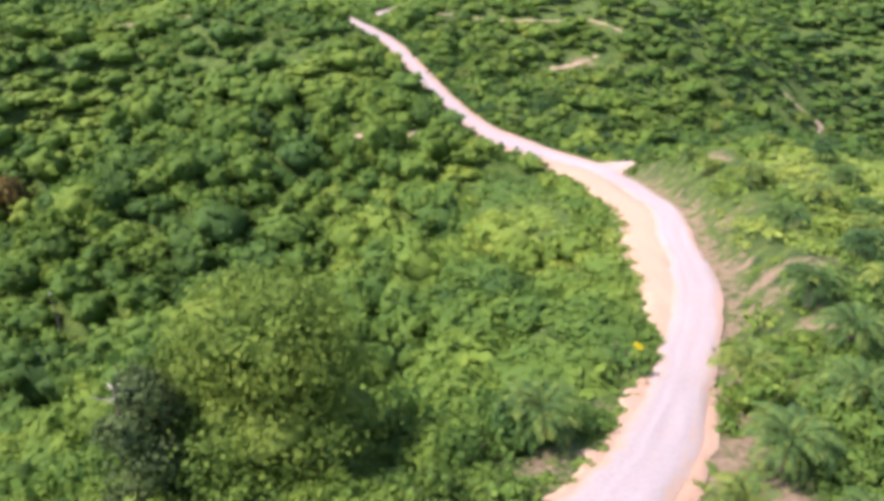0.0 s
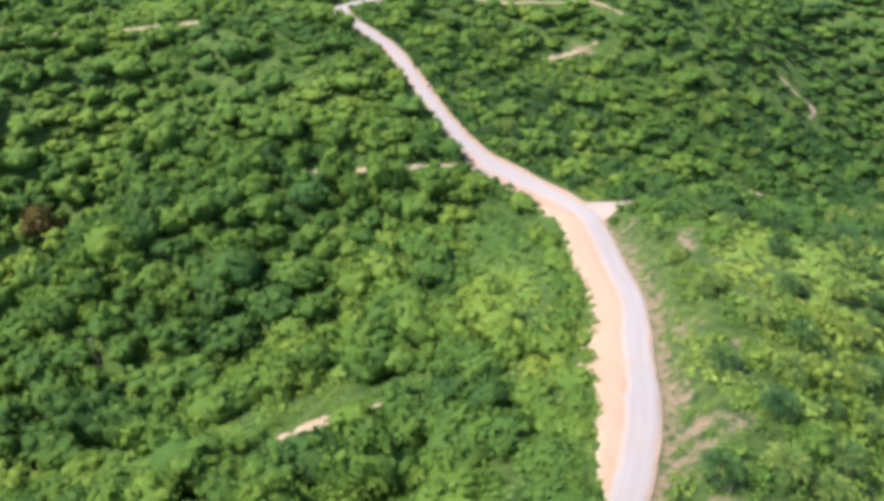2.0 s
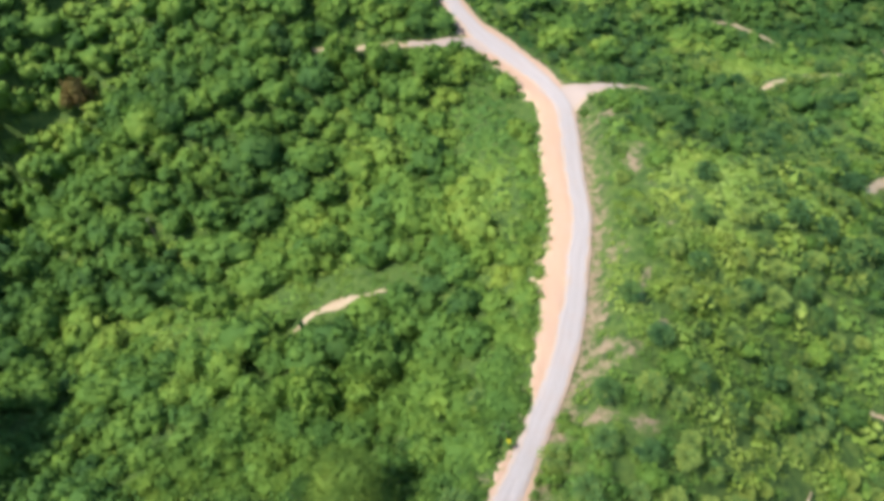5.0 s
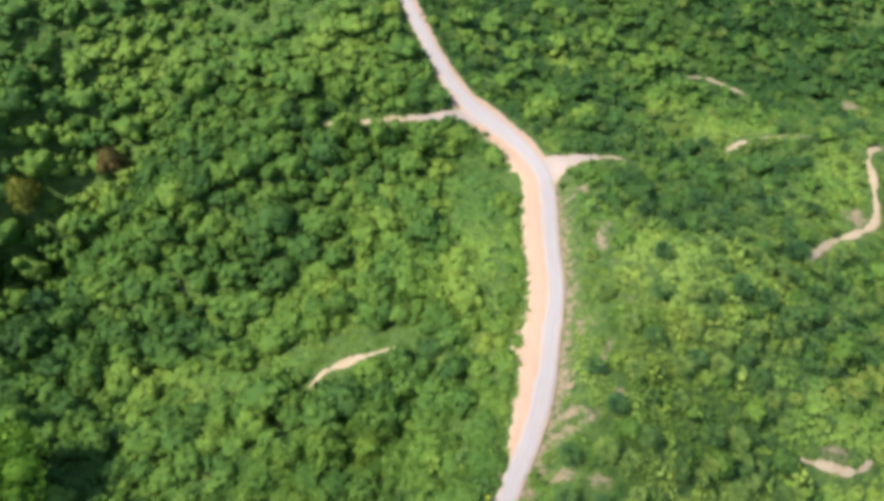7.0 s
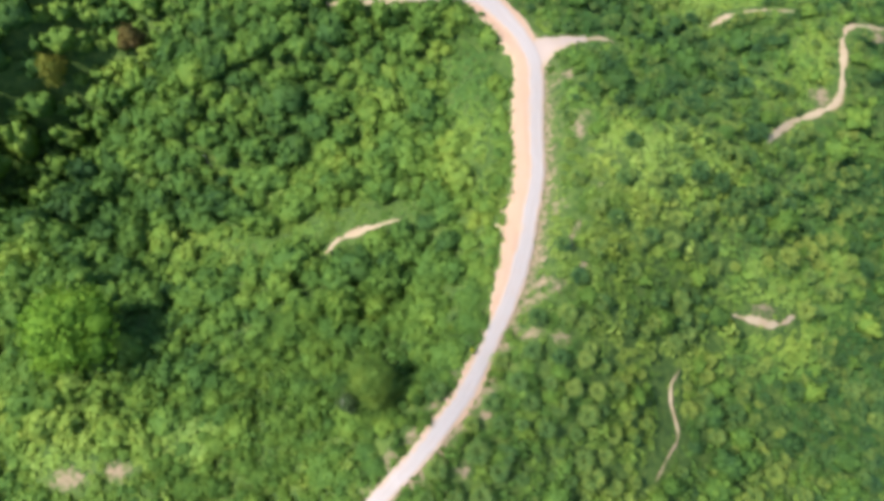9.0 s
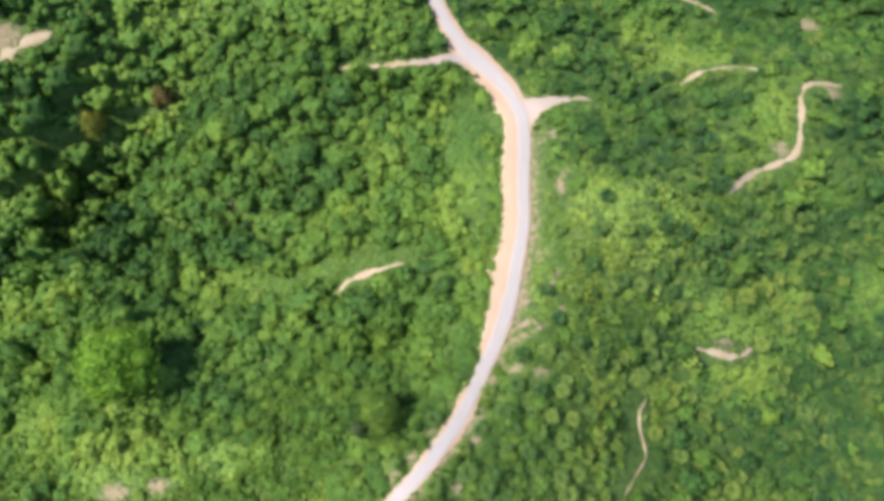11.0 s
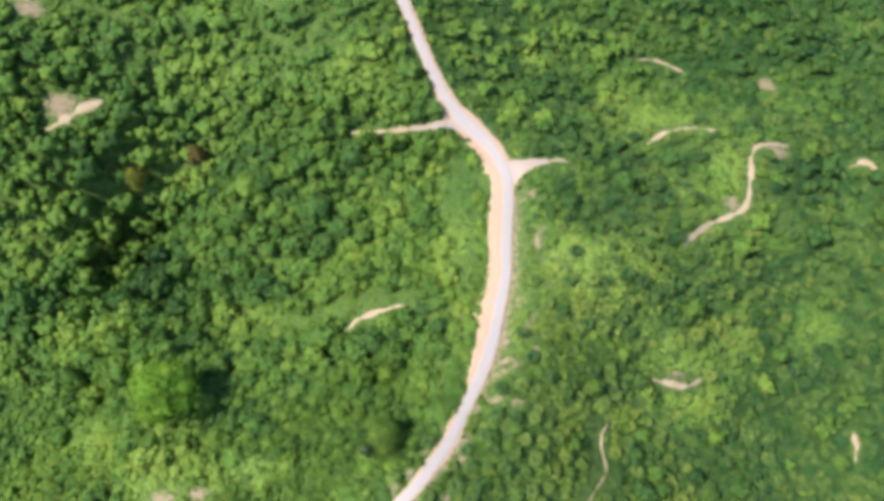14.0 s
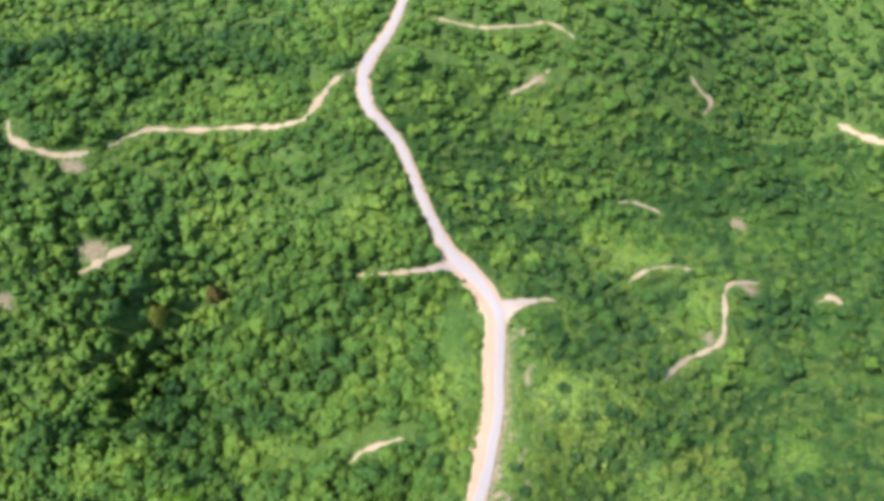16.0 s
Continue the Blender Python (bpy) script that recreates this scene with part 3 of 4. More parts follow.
def blotch(x, y, scale, seed):
    """Soft uneven patches from 0 to 1."""
    table = np.random.default_rng(seed + 70).random((64, 64))
    total = np.zeros(np.shape(x))
    for k, (amp, size) in enumerate(((0.65, scale), (0.35, scale * 0.41))):
        u, v = x / size + 31.7 * k, y / size + 11.3 * k
        i, j = np.floor(u).astype(int), np.floor(v).astype(int)
        a, b = u - i, v - j
        a, b = a * a * (3 - 2 * a), b * b * (3 - 2 * b)
        total = total + amp * ((table[i % 64, j % 64] * (1 - a) + table[(i + 1) % 64, j % 64] * a) * (1 - b)
                               + (table[i % 64, (j + 1) % 64] * (1 - a) + table[(i + 1) % 64, (j + 1) % 64] * a) * b)
    return np.clip(0.5 + (total - 0.5) * 1.5, 0, 1)


def zone(x, y):
    """1 for the planted palms east of the road, 2 for the mixed slopes in the north, 0 for the woods in the west."""
    d, i, side = road_distance(x, y)
    z = np.zeros(len(x), int)
    z[(side > 0) & (y < 262)] = 1
    z[(side > 0) & (y >= 262)] = 2
    z[(side > 0) & (y >= 205) & (x < 70)] = 2
    return z, d


def valley(x, y):
    """How deep in the wooded gully in the west."""
    v = np.exp(-(((x + 185) / 45) ** 2 + ((y - 130) / 70) ** 2)) + 0.9 * np.exp(-(((x + 255) / 75) ** 2 + ((y - 368) / 26) ** 2))
    return v + 0.55 * np.exp(-(((x - 270) / 45) ** 2 + ((y - 370) / 60) ** 2)) + 0.5 * np.exp(-(((x - 290) / 32) ** 2 + ((y - 185) / 45) ** 2))


def scrub(x, y):
    """1 in the low scrub of the south-west."""
    return np.clip((82 - y) / 25, 0, 1) * np.clip((14 - x) / 12, 0, 1)


def meadow(x, y):
    """The low, bright scrub round the hillside scar and on the bank under the road."""
    m = np.exp(-(((x + 62) / 30) ** 2 + ((y - 108) / 11) ** 2)) + 0.9 * np.exp(-(((x + 18) / 22) ** 2 + ((y - 116) / 12) ** 2))
    m = m + 1.1 * np.exp(-(((x - 19) / 10) ** 2 + ((y - 150) / 42) ** 2)) + 0.8 * np.exp(-(((x - 25) / 18) ** 2 + ((y - 252) / 26) ** 2))
    m = m + 1.0 * np.exp(-(((x - 15) / 11) ** 2 + ((y - 180) / 22) ** 2))
    m = m + 0.8 * np.exp(-(((x - 95) / 22) ** 2 + ((y - 130) / 26) ** 2))
    return m + 0.45 * np.exp(-(((x - 10) / 13) ** 2 + ((y - 72) / 34) ** 2))


# low, bright, even growth: x, y, reach across, reach along
EAST_GLADES = [(76, 136, 13, 10), (107, 132, 15, 9), (64, 116, 7, 8), (174, 101, 14, 21), (134, 92, 18, 10), (142, 70, 18, 7), (63, 78, 7, 6), (66, 60, 10, 7), (90, 57, 9, 10), (47, 95, 4, 16),
               (178, 209, 11, 9), (193, 167, 22, 9), (240, 281, 19, 26), (65, 293, 12, 17), (126, 268, 16, 15), (146, 249, 19, 11), (230, 123, 21, 12)]
WEST_GLADES = [(-57, 136, 20, 12), (-93, 106, 17, 14), (-23, 172, 18, 13), (-44, 244, 18, 15), (-133, 246, 18, 13), (-186, 97, 25, 16), (-166, 40, 25, 12), (-122, 21, 14, 9), (-73, 29, 17, 8),
               (7, 71, 6, 15), (18, 154, 7, 28), (13, 180, 11, 15), (-34, 146, 15, 9), (19, 101, 6, 12), (-223, 148, 21, 15)]
# tall, dark growth; in the western hollows the darker tint is their shade
EAST_THICKETS = [(300, 250, 40, 60), (255, 90, 30, 40), (154, 210, 15, 19), (94, 163, 20, 21), (121, 124, 14, 16), (89, 212, 26, 16), (75, 113, 5, 6), (197, 107, 11, 26), (277, 313, 14, 30), (216, 63, 15, 12), (116, 30, 16, 7),
                 (152, 34, 30, 16), (232, 204, 24, 17), (78, 260, 23, 20)]
WEST_SHADED_THICKETS = [(-255, 372, 90, 26), (-150, 375, 50, 16), (-217, 121, 27, 8), (-120, 188, 8, 15), (-143, 177, 10, 9), (-157, 152, 7, 11), (-11, 42, 7, 13), (-49, 34, 11, 7), (-189, 193, 15, 7), (-102, 233, 15, 11), (-77, 123, 9, 10), (-20, 34, 7, 7),
                 (-27, 76, 13, 7)]


def patches_at(x, y, spots):
    """1 inside any of the spots, falling off softly past an uneven rim."""
    wob = 0.75 + 0.5 * blotch(x, y, 9, 31)
    best = np.zeros(np.shape(x))
    for px, py, a, b in spots:
        best = np.maximum(best, np.clip(1.7 - 1.15 * np.hypot((x - px) / a, (y - py) / b) * wob, 0, 1))
    return best


def glade(x, y):
    return patches_at(x, y, EAST_GLADES + WEST_GLADES)


def thicket(x, y):
    return patches_at(x, y, EAST_THICKETS + WEST_SHADED_THICKETS) * (1 - glade(x, y))


# ---- broadleaf trees ----
def dome_crown(lobes, cards, body, lobe, card_size, core=0.72, tones=0.05):
    """A rounded crown: a dark body with bulging boughs all over its upper side, each under sprays of leaves."""
    sh = Shape()
    bv, bf = BALLS[body]
    lv, lf = BALLS[lobe]
    middle, reach = np.array([0, 0, 0.62]), np.array([0.64, 0.64, 0.55])
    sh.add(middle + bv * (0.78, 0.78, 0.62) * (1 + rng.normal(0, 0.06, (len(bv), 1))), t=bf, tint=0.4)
    for i in range(lobes):
        up = 1.0 - (i + 0.5) / lobes * 1.2
        g = i * 2.4 + rng.uniform(-0.35, 0.35)
        way = np.array([math.cos(g) * math.sqrt(1 - up * up), math.sin(g) * math.sqrt(1 - up * up), up])
        c = middle + way * reach * rng.uniform(0.78, 1.2)
        lr = rng.uniform(0.24, 0.46) * (1.2 if lobes < 7 else 1.0)
        tone = 0.5 + rng.uniform(-tones, tones)
        sh.add(c + lv * (1, 1, 0.85) * lr * core * (1 + rng.normal(0, 0.16, (len(lv), 1))), t=lf, tint=tone)
        n = cards // lobes
        d = rng.normal(0, 1, (n, 3)) + way * 0.9
        d /= np.linalg.norm(d, axis=1)[:, None]
        v, q = leaf_cards(c + d * (1, 1, 0.85) * (lr * rng.uniform(0.62, 1.3, n))[:, None], d, card_size * rng.uniform(0.5, 1.35, n), 0.5)
        sh.add(v, q, tint=np.repeat(tone + rng.normal(0, 0.05, n), 4))
    return sh


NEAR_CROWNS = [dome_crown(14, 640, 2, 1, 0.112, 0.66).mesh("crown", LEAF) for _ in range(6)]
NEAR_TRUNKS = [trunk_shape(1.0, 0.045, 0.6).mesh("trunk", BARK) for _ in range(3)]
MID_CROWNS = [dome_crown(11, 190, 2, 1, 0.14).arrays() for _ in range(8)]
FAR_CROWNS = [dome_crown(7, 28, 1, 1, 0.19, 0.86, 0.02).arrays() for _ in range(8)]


def gather(name, templates, rows, mat, label, category, seed):
    """Joins many plants into one object: rows of x, y, z, radius, height scale, tint."""
    r = np.random.default_rng(seed)
    sh = Shape()
    for x, y, z, s, h, tint in rows:
        v, q, t3, c = templates[r.integers(len(templates))]
        g = r.uniform(0, 2 * math.pi)
        cg, sg = math.cos(g), math.sin(g)
        long, lean = r.uniform(0.84, 1.22), r.normal(0, 0.14, 2)
        a, b = v[:, 0] * s * long, v[:, 1] * s / long
        w = np.column_stack([a * cg - b * sg + x + lean[0] * s * v[:, 2], a * sg + b * cg + y + lean[1] * s * v[:, 2], v[:, 2] * s * h + z])
        sh.add(w, q, t3, tint=c - 0.5 + tint)
    if sh.n:
        return tagged(new(name, sh.mesh(name, mat)), label, category, kind="stuff")


OUTER_CROWNS = [crown_shape(1.0, 0.9, 3, 12, 0, 0.3, 0.1, 0.05, 0.2, 0.85).arrays() for _ in range(6)]


def tree_rows(p, r):
    """Radius, height scale and tint of the broadleaf trees at the places p."""
    x, y = p[:, 0], p[:, 1]
    v, m = np.clip(valley(x, y), 0, 1.2), np.clip(meadow(x, y), 0, 1)
    south = scrub(x, y)
    rad = np.exp(r.normal(1.26, 0.36, len(p))) * (0.78 + 0.44 * blotch(x, y, 26, 8)) * (1 + 0.5 * v) * (1 - 0.25 * south)
    rad = np.clip(rad, 1.9, 8.5) * np.where(y > 430, 1.45, 1.0)
    tint = 0.47 + r.normal(0, 0.1, len(p)) * np.where(y > 235, 0.55, 1.0) + 0.3 * (blotch(x, y, 22, 3) - 0.5) + 0.4 * (blotch(x, y, 70, 4) - 0.5) + 0.08 * v + 0.06 * south + 0.1 * m + 0.22 * glade(x, y) - 0.17 * thicket(x, y)
    tint = tint - 0.12 * np.exp(-(((x + 40) / 45) ** 2 + ((y - 172) / 28) ** 2)) + 0.36 * np.exp(-(((x + 110) / 34) ** 2 + ((y - 25) / 20) ** 2))
    tint = tint - 0.4 * np.exp(-(((x + 235) / 75) ** 2 + ((y - 372) / 30) ** 2)) - 0.16 * np.clip((x - 190) / 50, 0, 1) - 0.09 * np.clip((-50 - x) / 40, 0, 1) * np.clip((y - 110) / 30, 0, 1)
    hs = r.uniform(0.7, 1.2, len(p)) * np.where(y > 235, 0.72, 1.0) * (1 + 1.3 * v) * (1 + 0.3 * thicket(x, y)) * (1 - 0.3 * glade(x, y)) * (1 + 1.1 * np.exp(-(((x + 30) / 18) ** 2 + ((y - 203) / 6) ** 2)) + 0.15 * np.exp(-(((x + 11) / 7) ** 2 + ((y - 101) / 5) ** 2)))
    return rad, hs, np.clip(tint, 0.02, 1)


def packed(p, radius, near=0.57):
    """Which of the places stand clear of all larger neighbours: crowns touch, but hardly run into one another."""
    cells, kept = {}, []
    for k in np.argsort(-radius):
        x, y, w = p[k, 0], p[k, 1], radius[k]
        i, j = int(x // 16), int(y // 16)
        if all((x - a) ** 2 + (y - b) ** 2 > (near * (w + c)) ** 2 for u in (i - 1, i, i + 1) for v in (j - 1, j, j + 1) for a, b, c in cells.get((u, v), ())):
            cells.setdefault((i, j), []).append((x, y, w))
            kept.append(k)
    return np.sort(np.array(kept))


wood, r = scatter(-480, 520, -40, 430, 3.6, 0.5, 5)
back, _ = scatter(-560, 560, 430, 760, 5.4, 0.5, 6)
wood = np.vstack([wood, back])
zn, rdist = zone(wood[:, 0], wood[:, 1])
cl = clearance(wood[:, 0], wood[:, 1])
md, vl, gl = meadow(wood[:, 0], wood[:, 1]), valley(wood[:, 0], wood[:, 1]), glade(wood[:, 0], wood[:, 1])
pick = blotch(wood[:, 0] * 1.0, wood[:, 1] * 1.0, 7, 77) * 0.6 + 0.4 * r.random(len(wood))
far_west = np.clip((wood[:, 1] - 225) / 25, 0, 1) * (1 - np.exp(-(((wood[:, 0] + 235) / 80) ** 2 + ((wood[:, 1] - 372) / 34) ** 2)))
keep = (cl > 2.6) & (((zn == 0) & (pick > 0.47 * far_west) & (pick > md * 0.95) & (pick > 0.5 * gl) & (pick > 0.38 * vl) & (pick > 0.3 * scrub(wood[:, 0], wood[:, 1]))) | ((zn == 2) & (pick < np.where(wood[:, 1] > 400, 0.55, 0.36)))
                     | ((zn == 1) & (r.random(len(wood)) < 0.04 * (1 - gl) + 0.04 * thicket(wood[:, 0], wood[:, 1]))))
for x, y, w in ((-116.5, 61, 13), (-99, 66, 8), (-168, 188, 5), (-132.5, 200, 5), (-14, 41, 7)):
    keep &= np.hypot(wood[:, 0] - x, wood[:, 1] - y) > w
wood, cl, rdist = wood[keep], cl[keep], rdist[keep]
rad, hs, tint = tree_rows(wood, r)
rad = np.minimum(rad, cl * 0.8 + 1.2)
stand = packed(wood, rad)
wood, cl, rdist, rad, hs, tint = wood[stand], cl[stand], rdist[stand], rad[stand], hs[stand], tint[stand]
tint = np.where((wood[:, 0] > 0) & (wood[:, 1] > 240), tint - 0.06, tint)
rad = np.minimum(np.where(wood[:, 1] > 235, rad * 1.05, rad), cl * 0.8 + 1.2)
hs = np.minimum(hs, np.maximum(0.45, np.where(wood[:, 1] > 238, 6.5 + 0.9 * np.maximum(rdist - 7, 0), 1.5 + 0.5 * np.maximum(rdist - 9, 0)) / (1.5 * rad)))
wz = ground_at(wood[:, 0], wood[:, 1]) - 0.3
order = np.argsort(np.hypot(wood[:, 0], wood[:, 1]))


def tree(x, y, z, s, h, g, crown, trunk, label, group="forest trees", mat=None):
    root = tagged(new("tree"), label, "tree", group)
    root.matrix_world = pose(x, y, z, 0, 0, g)
    part("trunk", trunk, root, m=Matrix.Diagonal((s, s, s * h * 0.9, 1)))
    part("crown", crown, root, m=Matrix.Diagonal((s, s, s * h, 1)))
    return root


TREE_WORDS = ["round-crowned green broadleaf tree in the hillside forest", "leafy young tree crowded among forest neighbours",
              "bushy dark green tree on the wooded slope"]
for n_, k_ in enumerate(order[:300]):
    tree(*wood[k_], wz[k_], rad[k_], hs[k_], r.uniform(0, 360), NEAR_CROWNS[n_ % 6], NEAR_TRUNKS[n_ % 3], TREE_WORDS[n_ % 3])
rest = order[300:]
dist = np.hypot(wood[rest, 0], wood[rest, 1] - 40)
rows = np.column_stack([wood, wz, rad, hs, tint])
gather("forest_canopy", MID_CROWNS, rows[rest[dist < 190]], LEAF, "dense green broadleaf forest covering the slopes", "forest", 7)
gather("far_forest", OUTER_CROWNS, rows[rest[dist >= 400]], LEAF, "far green forest along the horizon's hills", "forest", 28)
gather("distant_forest", FAR_CROWNS, rows[rest[(dist >= 190) & (dist < 400)]], LEAF, "distant mixed green forest on the far hills", "forest", 8)

# woods that go on over the hills around
r = np.random.default_rng(52)
gx, gy = np.meshgrid(np.arange(-680, 690, 28.0), np.arange(-380, 860, 26.0))
p = np.column_stack([gx.ravel(), gy.ravel()]) + r.uniform(-5, 5, (gx.size, 2))
seen = (np.abs(p[:, 0] - 5) < 247 + 0.27 * np.maximum(p[:, 1], 0)) & (p[:, 1] < 735) & (p[:, 1] > -42)
p = p[~seen & (clearance(p[:, 0], p[:, 1]) > 7)]
gather("surrounding_forest", OUTER_CROWNS, np.column_stack([p, ground_at(p[:, 0], p[:, 1]) - 0.3, r.uniform(13, 18, len(p)), r.uniform(0.45, 0.7, len(p)),
                                                         np.clip(0.42 + r.normal(0, 0.1, len(p)) + 0.4 * (blotch(p[:, 0], p[:, 1], 60, 4) - 0.5), 0, 1)]),
       LEAF, "broadleaf forest going on over the neighbouring hills", "forest", 53)

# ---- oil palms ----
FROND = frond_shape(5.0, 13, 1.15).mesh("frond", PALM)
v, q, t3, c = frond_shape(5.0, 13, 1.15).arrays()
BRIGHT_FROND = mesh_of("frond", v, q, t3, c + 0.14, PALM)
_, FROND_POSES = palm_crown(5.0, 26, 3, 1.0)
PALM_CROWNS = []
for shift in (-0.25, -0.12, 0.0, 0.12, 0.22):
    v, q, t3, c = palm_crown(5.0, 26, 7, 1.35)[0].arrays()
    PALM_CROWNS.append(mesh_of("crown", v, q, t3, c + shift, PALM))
FAR_PALMS = []
for _ in range(5):
    FAR_PALMS.append(palm_crown(1.0, 17, 4, 0.33, 0)[0].arrays())


def palm_trunk(height):
    sh = Shape()
    hs_ = np.linspace(-0.5, height, 7)
    v, q = tube([(0.06 * math.sin(h * 2), 0.05 * math.cos(h * 1.7), h) for h in hs_], [0.42 + 0.08 * (i % 2) for i in range(7)], 8)
    return sh.add(v, q)


PALM_TRUNK = palm_trunk(2.6).mesh("trunk", BARK)
palms, r = scatter(0, 480, -40, 420, 8.0, 0.2, 9)
rows_, _ = scatter(95, 330, 30, 250, 5.0, 0.3, 19)
rows_ = rows_[(lay(rows_[:, 0], rows_[:, 1]) % 4.6) < 1.9]
inside = (palms[:, 0] > 95) & (palms[:, 0] < 330) & (palms[:, 1] > 30) & (palms[:, 1] < 250)
palms = np.vstack([palms[~inside], rows_])
zn, rdist = zone(palms[:, 0], palms[:, 1])
cl = clearance(palms[:, 0], palms[:, 1])
pick = r.random(len(palms))
deep = np.exp(-(((palms[:, 0] - 130) / 42) ** 2 + ((palms[:, 1] - 200) / 36) ** 2))
bright = np.exp(-(((palms[:, 0] - 92) / 32) ** 2 + ((palms[:, 1] - 108) / 42) ** 2))
keep = (cl > 2.2) & (((zn == 1) & (pick < 0.5 - 0.5 * np.exp(-(((palms[:, 0] - 74) / 15) ** 2 + ((palms[:, 1] - 124) / 13) ** 2)) + 0.7 * blotch(palms[:, 0], palms[:, 1], 28, 5) - 0.25 * bright + 0.3 * (palms[:, 0] > 95) + 0.4 * deep - 0.75 * glade(palms[:, 0], palms[:, 1]) + 0.35 * thicket(palms[:, 0], palms[:, 1]))) | ((zn == 2) & (pick < 0.3)))
palms = palms[keep]
OWN_PALMS = np.array([(6.8, 39.1), (26, 49.7), (38, 63.7), (35.7, 52.3), (22.8, 36.1), (31.1, 42.3), (12.4, 64.5), (54.3, 117.2), (60.5, 105.9), (71, 118.6), (52.3, 78.7), (47.5, 65.2),
                      (59.4, 71.2), (67.5, 102.8), (80.3, 106.8), (47.7, 90.5), (75.6, 134.3), (75.3, 94.8), (-6, 66.7)])
palms = palms[np.min(np.hypot(palms[:, None, 0] - OWN_PALMS[None, :, 0], palms[:, None, 1] - OWN_PALMS[None, :, 1]), 1) > 6.0]
palms = np.vstack([OWN_PALMS, palms])
pz = ground_at(palms[:, 0], palms[:, 1])
ps = np.clip(np.exp(r.normal(-0.42, 0.24, len(palms))), 0.36, 1.0)
ps[:len(OWN_PALMS)] = 0.82
# the slope behind the ridge gets its shade in the palms' tint
pt = np.clip(0.5 + 0.08 * np.exp(-(((palms[:, 0] - 85) / 38) ** 2 + ((palms[:, 1] - 80) / 38) ** 2)) + 0.18 * np.exp(-(((palms[:, 0] - 45) / 30) ** 2 + ((palms[:, 1] - 35) / 22) ** 2)) + 0.1 * (palms[:, 0] > 82) * (palms[:, 0] < 200) - 0.16 * thicket(palms[:, 0], palms[:, 1]) + 0.25 * glade(palms[:, 0], palms[:, 1]) - 0.22 * np.exp(-(((palms[:, 0] - 130) / 42) ** 2 + ((palms[:, 1] - 200) / 36) ** 2)) + np.minimum(r.normal(0, 0.28, len(palms)), 0.16) + 0.35 * (blotch(palms[:, 0], palms[:, 1], 45, 6) - 0.5), 0, 1)
order = np.argsort(np.hypot(palms[:, 0] - 10, palms[:, 1] - 20))
for n_, k_ in enumerate(order[:260]):
    near_road = palms[k_, 1] < 62
    root = tagged(new("oil_palm"), "oil palm with arching dark green fronds among undergrowth", "palm tree", "planted oil palms")
    root.matrix_world = pose(*palms[k_], pz[k_], r.uniform(-4, 4), r.uniform(-4, 4), r.uniform(0, 360))
    s_ = ps[k_]
    part("trunk", PALM_TRUNK, root, m=Matrix.Scale(s_, 4))
    top = Matrix.Translation((0, 0, 2.5 * s_)) @ Matrix.Scale(s_, 4)
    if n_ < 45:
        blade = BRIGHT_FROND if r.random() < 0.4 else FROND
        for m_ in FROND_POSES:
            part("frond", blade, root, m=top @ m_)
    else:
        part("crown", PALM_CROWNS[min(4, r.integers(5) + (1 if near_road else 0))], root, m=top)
rest = order[260:]
gather("palm_plantation", FAR_PALMS, np.column_stack([palms, pz + r.uniform(1.6, 4.6, len(ps)) * ps, ps * 5.2, np.full(len(ps), 1.0), pt])[rest], PALM,
       "rows of planted oil palms on the far slopes", "palm plantation", 10)

# ---- undergrowth ----
def shrub_shape(cards, lobes, size, core=0.62):
    return crown_shape(1.0, 0.8, lobes, cards, 0, size, -0.1, 0.05, 0.4, core)


SHRUBS = [shrub_shape(72, 4, 0.175, 0.34).arrays() for _ in range(8)]
FAR_SHRUBS = [shrub_shape(26, 2, 0.3, 0.36).arrays() for _ in range(8)]
def carpet_shape(cards, size):
    """A low mat of vines and ferns, thick in the middle."""
    g, d = rng.uniform(0, 2 * math.pi, cards), np.sqrt(rng.uniform(0, 1, cards))
    p = np.column_stack([np.cos(g) * d, np.sin(g) * d, 0.3 * (1 - d ** 2) + rng.uniform(-0.06, 0.12, cards)])
    v, q = leaf_cards(p, np.column_stack([np.cos(g) * d * 0.6, np.sin(g) * d * 0.6, np.ones(cards)]), size * rng.uniform(0.7, 1.3, cards), 0.32)
    return Shape().add(v, q, tint=np.repeat(0.5 + rng.normal(0, 0.05, cards), 4))


CARPETS = [carpet_shape(24, 0.34).arrays() for _ in range(8)]
herbs, r = scatter(-330, 360, -40, 390, 3.6, 0.5, 15)
zn, rdist = zone(herbs[:, 0], herbs[:, 1])
cl = clearance(herbs[:, 0], herbs[:, 1])
gl, th = glade(herbs[:, 0], herbs[:, 1]), thicket(herbs[:, 0], herbs[:, 1])
md = np.clip(np.maximum(meadow(herbs[:, 0], herbs[:, 1]), 0.85 * gl), 0, 1)
pick = r.random(len(herbs))
near = np.hypot(herbs[:, 0] - 20, herbs[:, 1] - 50) < 85
keep = (cl > -0.6) & ((zn == 1) & (pick < np.where(near, 0.95, 0.72 + 0.28 * gl - 0.22 * (herbs[:, 0] > 60) * (1 - gl))) | (zn == 2) & (pick < 0.85) | (zn == 0) & (pick < 0.22 - 0.2 * valley(herbs[:, 0], herbs[:, 1]) + 0.95 * md + 0.75 * scrub(herbs[:, 0], herbs[:, 1])) | (cl < 8) & (pick < 0.9)) | (cl > -5) & (cl <= -0.6) & (rdist > 10) & (pick < 0.25)
for px, py, a_, b_ in PATCHES:
    keep &= (np.hypot((herbs[:, 0] - px) / a_, (herbs[:, 1] - py) / b_) > 0.85) | (pick < 0.12)
herbs, cl, md, zn, near, gl, th = herbs[keep], cl[keep], md[keep], zn[keep], near[keep], gl[keep], th[keep]
